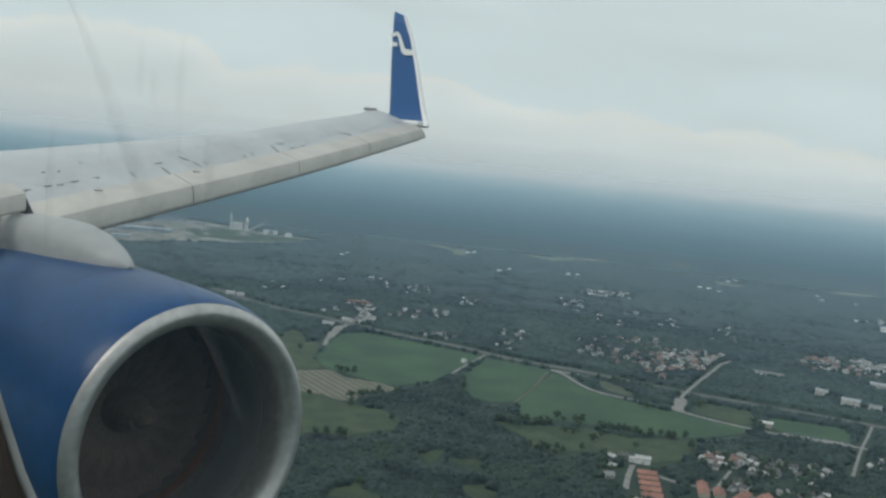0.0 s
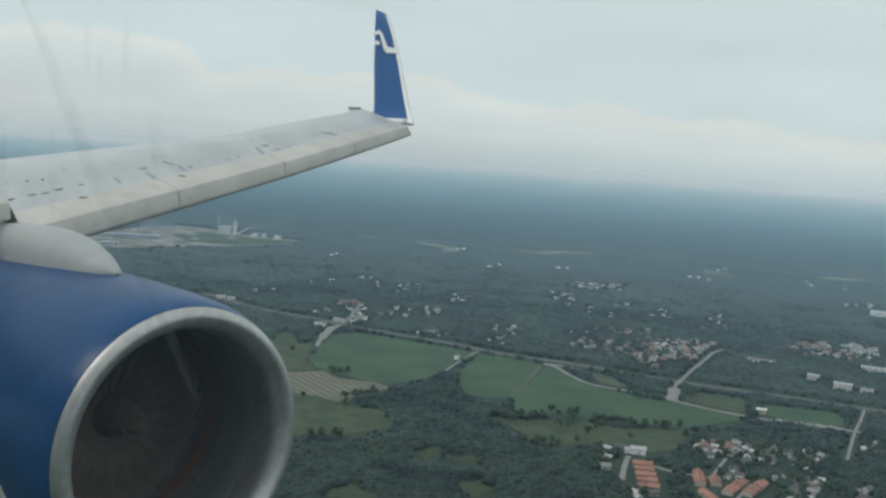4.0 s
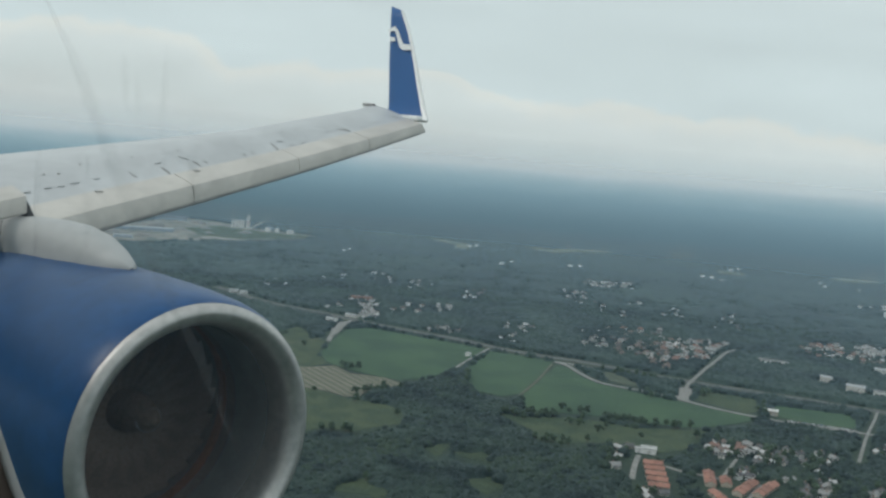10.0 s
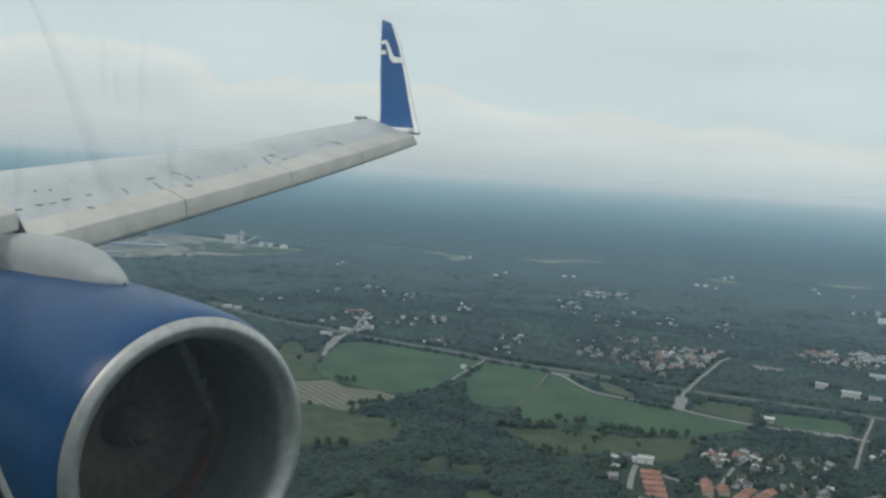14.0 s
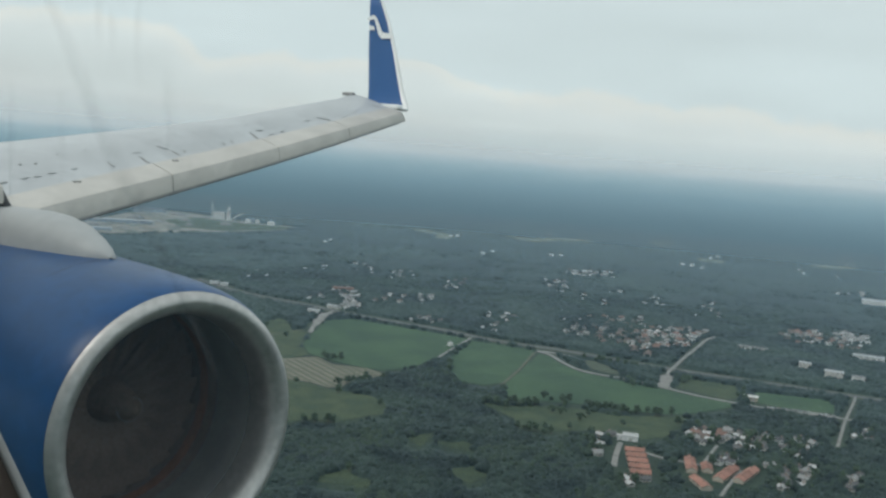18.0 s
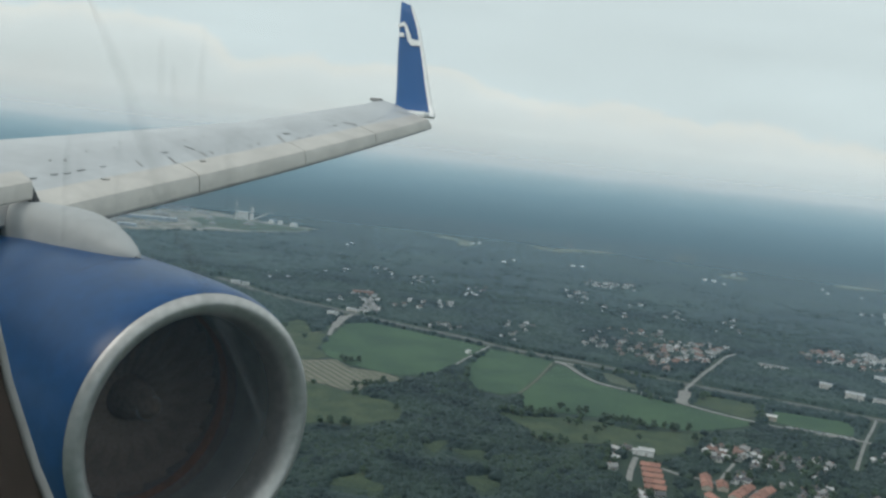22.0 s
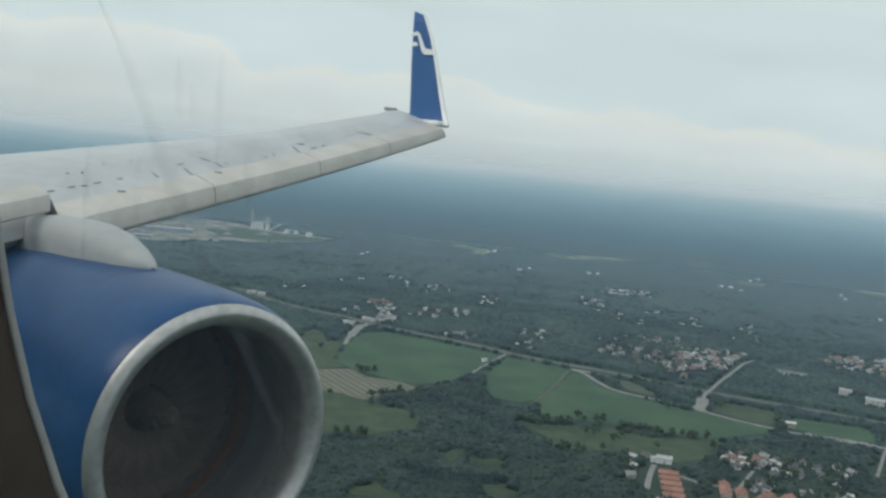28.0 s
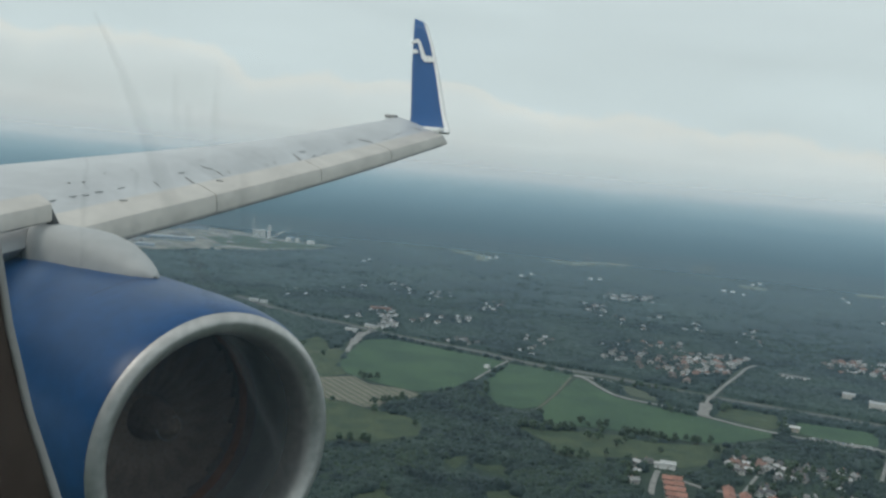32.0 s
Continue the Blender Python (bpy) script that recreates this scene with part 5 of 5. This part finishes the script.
for x, y, rad, h in ((-700, 2600, 22, 9), (-760, 2420, 26, 10), (-640, 2450, 18, 7), (-770, 2150, 20, 8), (-700, 2140, 16, 6), (-600, 2330, 14, 6), (-530, 2420, 20, 8), (-680, 2360, 16, 6)):
    pile = tagged(new("gravel_pile"), "heap of pale gravel on the quarry floor", "gravel pile", "gravel piles")
    bm = bmesh.new()
    bmesh.ops.create_cone(bm, cap_ends=True, segments=18, radius1=rad, radius2=rad * 0.16, depth=h, matrix=Matrix.Translation((0, 0, h / 2 - 0.4)))
    bmesh.ops.subdivide_edges(bm, edges=bm.edges[:], cuts=1)
    for v in bm.verts:
        v.co.xy *= 1 + 0.16 * noise.noise(v.co * 0.12 + Vector((x, y, 0)))
    part("heap", bm, M_GRAVEL, pile, smooth=True)
    pile.matrix_world = pose(x, y, flat(x, y) + 0.8)

# ---- trees ----
def ico():
    bm = bmesh.new()
    bmesh.ops.create_icosphere(bm, subdivisions=1, radius=1.0)
    v = np.array([q.co[:] for q in bm.verts])
    f = np.array([[q.index for q in t.verts] for t in bm.faces])
    bm.free()
    return v, f


ICO_V, ICO_F = ico()
rng = np.random.default_rng(5)


def lumpy(lobes, seed):
    """A broadleaf crown of a few uneven lobes, one metre in radius, its foot at height 0."""
    g = np.random.default_rng(seed)
    vs, fs = [], []
    for k in range(lobes):
        a = g.uniform(0, 6.28)
        off = np.array([math.cos(a), math.sin(a), 0]) * (0.0 if k == 0 else g.uniform(0.35, 0.6))
        size = (0.85 if k == 0 else g.uniform(0.42, 0.62)) * np.array([1, 1, g.uniform(0.9, 1.3)])
        v = ICO_V * (1 + g.uniform(-0.42, 0.42, (len(ICO_V), 1))) * size + off + np.array([0, 0, 1.0 + (0.5 if k == 0 else g.uniform(0.1, 1.1))])
        fs.append(ICO_F + sum(len(q) for q in vs))
        vs.append(v)
    return np.concatenate(vs), np.concatenate(fs)


def spruce(tiers, sides, seed):
    """A conifer crown of drooping tiers, one metre in radius."""
    g = np.random.default_rng(seed)
    vs, fs, n = [], [], 0
    for k in range(tiers):
        z0, z1 = 3.6 * k / tiers, 3.6 * (k + 1.55) / tiers
        rad = 1.0 - 0.8 * k / tiers
        ang = np.arange(sides) * 2 * math.pi / sides + g.uniform(0, 1)
        rr = rad * g.uniform(0.72, 1.15, sides)
        ringv = np.stack([rr * np.cos(ang), rr * np.sin(ang), z0 + g.uniform(-0.15, 0.2, sides)], 1)
        vs.append(np.concatenate([ringv, [[0, 0, min(z1, 4.0)]]]))
        fs.append(np.array([[n + i, n + (i + 1) % sides, n + sides] for i in range(sides)]))
        n += sides + 1
    return np.concatenate(vs), np.concatenate(fs)


def big_mesh(name, v, f, mat, smooth=False):
    me = bpy.data.meshes.new(name)
    me.vertices.add(len(v))
    me.vertices.foreach_set("co", v.astype(np.float32).ravel())
    me.loops.add(len(f) * 3)
    me.loops.foreach_set("vertex_index", f.astype(np.int32).ravel())
    me.polygons.add(len(f))
    me.polygons.foreach_set("loop_start", np.arange(0, len(f) * 3, 3, dtype=np.int32))
    me.update(calc_edges=True)
    me.materials.append(mat)
    if smooth:
        me.shade_smooth()
    return me


def poly_mask(x, y, poly):
    c = np.zeros(len(x), bool)
    for i in range(len(poly)):
        (x1, y1), (x2, y2) = poly[i - 1], poly[i]
        if y1 == y2:
            continue
        hit = ((y1 > y) != (y2 > y)) & (x < (x2 - x1) * (y - y1) / (y2 - y1) + x1)
        c ^= hit
    return c


SITE_XY = np.array([(a, b, c) for a, b, c in SITES])


def scatter(d0, d1, spacing, half_angle, keep=1.0):
    """Jittered planting over a wedge of ground, away from fields, roads and buildings."""
    xs = np.arange(-d1, d1, spacing)
    x, y = np.meshgrid(xs, np.arange(0, d1, spacing))
    x, y = x.ravel(), y.ravel()
    d, a = np.hypot(x, y), np.abs(np.degrees(np.arctan2(x, y)))
    ok = (d > d0) & (d < d1) & (a < half_angle)
    x, y = x[ok], y[ok]
    x = x + rng.uniform(-0.48, 0.48, len(x)) * spacing
    y = y + rng.uniform(-0.48, 0.48, len(y)) * spacing
    ok = rng.random(len(x)) < keep
    d = np.hypot(x, y)
    for p in CLEAR:
        ok &= ~poly_mask(x, y, p)
        # trees left out on the camera's side of a field, so that most of it shows
        for back, share in ((9, 0.95), (18, 0.8), (28, 0.5)):
            ok &= ~(poly_mask(x + x / d * back, y + y / d * back, p) & (rng.random(len(x)) < share))
    for fine, w in LINES:
        for q in fine:
            ok &= (x - q.x) ** 2 + (y - q.y) ** 2 > (w + 2.0) ** 2
    for a_, b_, c_ in SITE_XY:
        ok &= (x - a_) ** 2 + (y - b_) ** 2 > (c_ + 0.5) ** 2
        r_ = math.hypot(a_, b_)
        for back, share in ((12, 0.5), (22, 0.2)):
            near = (x - a_ + a_ / r_ * back) ** 2 + (y - b_ + b_ / r_ * back) ** 2 < (c_ + 1.0) ** 2
            ok &= ~(near & (rng.random(len(x)) < share))
    return x[ok], y[ok]


def forest(name, x, y, kinds, rad, tall, label, mat=M_LEAF, smooth=False, sink=0.3, relief=0.1):
    """Many crowns in one mesh, drawn from a few shapes, each turned and scaled."""
    vs, fs, n = [], [], 0
    which = rng.integers(0, len(kinds), len(x))
    size = rng.uniform(rad[0], rad[1], len(x))
    high = rng.uniform(tall[0], tall[1], len(x))
    turn = rng.uniform(0, 6.28, len(x))
    stand = np.sin(x * 0.051 + 2.0 * np.sin(y * 0.031)) * np.sin(y * 0.043 + 2.0 * np.sin(x * 0.027))
    high = high * (1 + relief * stand)
    size = size * (1 + 0.18 * stand)
    ground_z = np.array([flat(a, b) for a, b in zip(x, y)])
    for k, (tv, tf) in enumerate(kinds):
        s = np.where(which == k)[0]
        if not len(s):
            continue
        c, q = np.cos(turn[s])[:, None], np.sin(turn[s])[:, None]
        vx = (tv[:, 0] * c - tv[:, 1] * q) * size[s][:, None] + x[s][:, None]
        vy = (tv[:, 0] * q + tv[:, 1] * c) * size[s][:, None] + y[s][:, None]
        vz = tv[:, 2] / tv[:, 2].max() * high[s][:, None] + ground_z[s][:, None] - sink * high[s][:, None]
        v = np.stack([vx, vy, vz], 2).reshape(-1, 3)
        f = (tf[None] + (np.arange(len(s)) * len(tv))[:, None, None]).reshape(-1, 3) + n
        vs.append(v)
        fs.append(f)
        n += len(v)
    return tagged(new(name, big_mesh(name, np.concatenate(vs), np.concatenate(fs), mat, smooth)), label, "forest", kind="stuff")


NEAR = [lumpy(6, 1), lumpy(5, 2), lumpy(6, 3), lumpy(5, 4), spruce(4, 8, 5), spruce(5, 7, 6)]
MIDS = [lumpy(2, 7), lumpy(2, 8), spruce(3, 7, 9), spruce(3, 6, 10), spruce(3, 7, 18)]
FARS = [lumpy(1, 11), lumpy(1, 12), spruce(2, 6, 13), spruce(2, 6, 14)]
x, y = scatter(430, 980, 5.0, 34, 0.97)
birch = (np.sin(x * 0.019 + 1.5 * np.sin(y * 0.023)) * np.sin(y * 0.027 + 1.5 * np.sin(x * 0.017)) > 0.2) & (rng.random(len(x)) < 0.55) | (rng.random(len(x)) < 0.06)
forest("woodland", x[~birch], y[~birch], NEAR, (2.2, 6.0), (6.8, 12.6), "dense mixed woodland of dark green crowns", M_LEAF, True, 0.45, 0.42)
forest("birch_woodland", x[birch], y[birch], NEAR[:4], (2.2, 5.4), (6.8, 12.0), "lighter green birch crowns among dark woods", M_LEAF_BIRCH, True, 0.45, 0.42)
x, y = scatter(980, 1560, 5.8, 34, 0.98)
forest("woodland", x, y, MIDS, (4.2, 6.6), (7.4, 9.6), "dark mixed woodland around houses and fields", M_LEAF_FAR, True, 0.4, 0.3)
x, y = scatter(1520, 2300, 8.0, 32, 0.98)
thin = rng.random(len(x)) > (np.hypot(x, y) - 1600) / 700
x, y = x[thin], y[thin]
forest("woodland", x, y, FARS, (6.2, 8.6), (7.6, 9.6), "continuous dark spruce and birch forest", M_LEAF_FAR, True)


def canopy_sheet(name, d0, d1, rows_, cols, tall, relief, mat, label):
    """The closed leaf mass between crowns: a rolling sheet that drops to the ground in fields, roads and plots."""
    d_, a_ = np.meshgrid(np.linspace(d0, d1, rows_), np.radians(np.linspace(-35, 35, cols)), indexing="ij")
    x, y = d_ * np.sin(a_), d_ * np.cos(a_)
    x += rng.uniform(-1.2, 1.2, x.shape)
    y += rng.uniform(-1.2, 1.2, x.shape)
    stand = np.sin(x * 0.051 + 2.0 * np.sin(y * 0.031)) * np.sin(y * 0.043 + 2.0 * np.sin(x * 0.027))
    z = tall * (1 + relief * stand) + rng.normal(0, 0.4, x.shape)
    bare = np.zeros(x.shape, bool)
    for p in CLEAR:
        for back in (0, 8, 17):
            bare |= poly_mask((x + x / d_ * back).ravel(), (y + y / d_ * back).ravel(), p).reshape(x.shape)
    for fine, w in LINES:
        for q in fine:
            bare |= (x - q.x) ** 2 + (y - q.y) ** 2 < (w + 3.5) ** 2
    for sx, sy, sr in SITE_XY:
        bare |= (x - sx) ** 2 + (y - sy + 6) ** 2 < (sr + 8) ** 2
    z[bare] = -1.5
    z += np.array([[flat(px, py) for px, py in zip(rx, ry)] for rx, ry in zip(x, y)])
    idx = np.arange(rows_ * cols).reshape(rows_, cols)
    quad = np.stack([idx[:-1, :-1], idx[:-1, 1:], idx[1:, 1:], idx[1:, :-1]], -1).reshape(-1, 4)
    tri = np.concatenate([quad[:, [0, 1, 2]], quad[:, [0, 2, 3]]])
    v = np.stack([x, y, z], -1).reshape(-1, 3)
    return tagged(new(name, big_mesh(name, v, tri, mat, True)), label, "forest", kind="stuff")


canopy_sheet("woodland_canopy", 425, 985, 150, 230, 3.0, 0.42, M_LEAF, "closed dark leaf mass between woodland crowns")
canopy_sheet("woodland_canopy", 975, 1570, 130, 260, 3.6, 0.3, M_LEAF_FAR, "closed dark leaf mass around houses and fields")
# far canopy: a rolling sheet of treetops
rws = []
dd = [1500 * (3680 / 1500) ** (k / 240) for k in range(241)]
aa = [radians(-36 + 72 * k / 420) for k in range(421)]
canopy = np.array([[(d * math.sin(a), d * math.cos(a)) for a in aa] for d in dd])
swell = np.array([[noise.noise((px * 0.012, py * 0.012, 4.0)) for px, py in row] for row in canopy])
edge_on = np.clip((3560 - np.hypot(canopy[..., 0], canopy[..., 1])) / 150, 0, 1)
hz = 5.2 + (2.2 * swell + rng.normal(0, 0.45, canopy.shape[:2])) * edge_on - 6.5 * np.clip((1640 - np.hypot(canopy[..., 0], canopy[..., 1])) / 140, 0, 1)
cz = np.array([[flat(px, py) for px, py in row] for row in canopy]) + hz
keepv = np.zeros(cz.shape, bool)
for p in CLEAR:
    keepv |= poly_mask(canopy[..., 0].ravel(), canopy[..., 1].ravel(), p).reshape(cz.shape)
cz[keepv] -= 3
for a_, b_, c_ in SITE_XY:
    if b_ > 1400:
        cz[(canopy[..., 0] - a_) ** 2 + (canopy[..., 1] - b_ + 9) ** 2 < (c_ + 9) ** 2] -= 4.5
pit = poly_mask(canopy[..., 0].ravel() * 0.985, canopy[..., 1].ravel() * 1.04, FIELDS[10][1]).reshape(cz.shape) | poly_mask(canopy[..., 0].ravel(), canopy[..., 1].ravel(), FIELDS[10][1]).reshape(cz.shape)
cz[pit] -= 9
n1, n2 = cz.shape
idx = np.arange(n1 * n2).reshape(n1, n2)
quad = np.stack([idx[:-1, :-1], idx[:-1, 1:], idx[1:, 1:], idx[1:, :-1]], -1).reshape(-1, 4)
tri = np.concatenate([quad[:, [0, 1, 2]], quad[:, [0, 2, 3]]])
v = np.concatenate([canopy, cz[..., None]], -1).reshape(-1, 3)
tagged(new("far_forest", big_mesh("far_forest", v, tri, M_CANOPY, True)), "unbroken far forest canopy fading into haze", "forest", kind="stuff")


def tree(seed, tall, spread, label):
    """A tree with a tapered trunk, limbs and a crown of many uneven leaf clumps."""
    g = random.Random(seed)
    root = tagged(new("tree"), label, "tree", "lone trees")
    bm = bmesh.new()

    def limb(a, b, r0, r1, n=6):
        d = (b - a).normalized()
        s = d.orthogonal().normalized()
        t = d.cross(s)
        lo = [bm.verts.new(a + (s * math.cos(6.283 * k / n) + t * math.sin(6.283 * k / n)) * r0) for k in range(n)]
        hi = [bm.verts.new(b + (s * math.cos(6.283 * k / n) + t * math.sin(6.283 * k / n)) * r1) for k in range(n)]
        for k in range(n):
            bm.faces.new((lo[k], lo[(k + 1) % n], hi[(k + 1) % n], hi[k]))

    limb(Vector((0, 0, -0.6)), Vector((0.1, 0, tall * 0.45)), 0.32, 0.2)
    limb(Vector((0.1, 0, tall * 0.45)), Vector((0, 0.1, tall * 0.9)), 0.2, 0.05)
    tips = []
    for k in range(7):
        a = g.uniform(0, 6.28)
        z = tall * g.uniform(0.3, 0.65)
        e = Vector((math.cos(a) * spread * g.uniform(0.5, 0.85), math.sin(a) * spread * g.uniform(0.5, 0.85), z + tall * 0.14))
        limb(Vector((0.05, 0, z)), e, 0.12, 0.03, 4)
        tips.append(e)
    part("trunk", bm, M_BARK, root)
    vs, fs, n = [], [], 0
    for k in range(34):
        if k < 14:
            c = np.array(tips[k % 7]) + np.array([g.gauss(0, 0.8), g.gauss(0, 0.8), g.gauss(0.4, 0.6)])
        else:
            a, q = g.uniform(0, 6.28), g.random() ** 0.5 * spread * 0.8
            z = tall * g.uniform(0.35, 0.97)
            q *= 1.0 - 0.65 * abs(z / tall - 0.55) / 0.45
            c = np.array([math.cos(a) * q, math.sin(a) * q, z])
        s = g.uniform(1.2, 2.0) * spread / 4
        jit = np.random.default_rng(seed * 50 + k).uniform(0.6, 1.3, (len(ICO_V), 1))
        vs.append(ICO_V * jit * s + c)
        fs.append(ICO_F + n)
        n += len(ICO_V)
    part("crown", big_mesh("crown", np.concatenate(vs), np.concatenate(fs), M_LEAF_LIGHT), M_LEAF_LIGHT, root)
    return root


TREES = [tree(1, 8.5, 3.2, "broad green deciduous tree standing alone"), tree(2, 6.5, 2.7, "small rounded green tree at a field edge"), tree(3, 10, 2.8, "tall slender birch tree with light leaves"), tree(4, 5, 2.6, "low bushy green tree")]
first = {}
g2 = random.Random(8)
spots = []
for poly, many in ((FIELDS[5][1], 10), (FIELDS[4][1], 3), (FIELDS[6][1], 1), (FIELDS[9][1], 3), (FIELDS[8][1], 1)):
    xs, ys = [p[0] for p in poly], [p[1] for p in poly]
    k = 0
    while k < many:
        x, y = g2.uniform(min(xs), max(xs)), g2.uniform(min(ys), max(ys))
        if inside(x, y, poly):
            spots.append((x, y))
            k += 1
for a, b, n in (((58, 842), (110, 848), 14), ((118, 873), (140, 870), 7), ((153, 857), (183, 850), 11), ((183, 848), (230, 849), 12), ((-77, 866), (-38, 903), 10), ((-110, 976), (-83, 971), 4), ((24, 1007), (30, 945), 4), ((334, 972), (322, 923), 5), ((220, 982), (218, 952), 2), ((273, 1012), (277, 982), 4), ((181, 1078), (246, 1043), 14), ((35, 1103), (38, 1098), 1), ((-88, 745), (-65, 742), 6), ((82, 765), (110, 764), 8)):
    for k in range(n):
        t = (k + g2.uniform(0.1, 0.9)) / n
        spots.append((a[0] + (b[0] - a[0]) * t + g2.gauss(0, 2.5), a[1] + (b[1] - a[1]) * t + g2.gauss(0, 2.5)))
for a, b, c in SITES:
    if b < 900 and c < 9 and g2.random() < 0.7:
        q = g2.uniform(0, 6.28)
        spots.append((a + math.cos(q) * (c + 2), b + math.sin(q) * (c + 2)))
for x, y in spots:
    if near_line(x, y, -3):
        continue
    k = g2.randrange(4)
    m = pose(x, y, 0.1, 0, 0, g2.uniform(0, 360)) @ Matrix.Diagonal((*[g2.uniform(0.75, 1.15)] * 3, 1))
    if k not in first:
        first[k] = TREES[k]
        TREES[k].matrix_world = m
    else:
        c = copy_thing(TREES[k], pose(x, y, 0.1, 0, 0, g2.uniform(0, 360)))

# ---- parked cars beside the curving road ----
PAINTS = [material(f"car_paint_{i}", c, 0.35, size=1.5, grain=0.04, coat=0.4) for i, c in enumerate(((0.55, 0.56, 0.57), (0.08, 0.09, 0.11), (0.28, 0.05, 0.05), (0.10, 0.16, 0.28)))]
M_TYRE = material("tyre_rubber", (0.03, 0.03, 0.03), 0.9, size=0.3)


def car(paint, label):
    root = tagged(new("car"), label, "car", "parked cars")
    bm = box(bmesh.new(), (-2.1, -0.88, 0.32), (2.1, 0.88, 0.86), 0.14)
    part("body", bm, paint, root)
    bm = box(bmesh.new(), (-1.25, -0.78, 0.84), (0.85, 0.78, 1.42), 0.2)
    part("cabin", bm, M_GLASS, root, "dark glazed cabin")
    bm = box(bmesh.new(), (-1.0, -0.7, 1.40), (0.55, 0.7, 1.47), 0.03)
    part("roof", bm, paint, root)
    bm = bmesh.new()
    bmesh.ops.create_cone(bm, cap_ends=True, segments=14, radius1=0.32, radius2=0.32, depth=0.2, matrix=Matrix.Rotation(radians(90), 4, "X"))
    me = bpy.data.meshes.new("wheel")
    bm.to_mesh(me)
    bm.free()
    me.materials.append(M_TYRE)
    for sx in (-1.3, 1.3):
        for sy in (-0.82, 0.82):
            w = part("wheel", me, M_TYRE, root)
            w.location = (sx, sy, 0.32)
    return root


lot = field("parking_lot", [(340, 908), (402, 893), (404, 902), (342, 917)], M_GRAVEL, 0.34, "pale gravel parking strip beside a field", "parking")
CARS = [car(PAINTS[0], "silver parked car on gravel"), car(PAINTS[1], "dark parked car on gravel"), car(PAINTS[2], "red parked car on gravel"), car(PAINTS[3], "blue parked car on gravel")]
g5 = random.Random(2)
for k in range(16):
    m = pose(344 + 3.8 * k, 911.5 - 0.92 * k, 0.34, 0, 0, 76 + g5.gauss(0, 3))
    if k < 4:
        CARS[k].matrix_world = m
    elif g5.random() < 0.8:
        copy_thing(CARS[g5.choice((0, 0, 1, 1, 2, 3))], m)
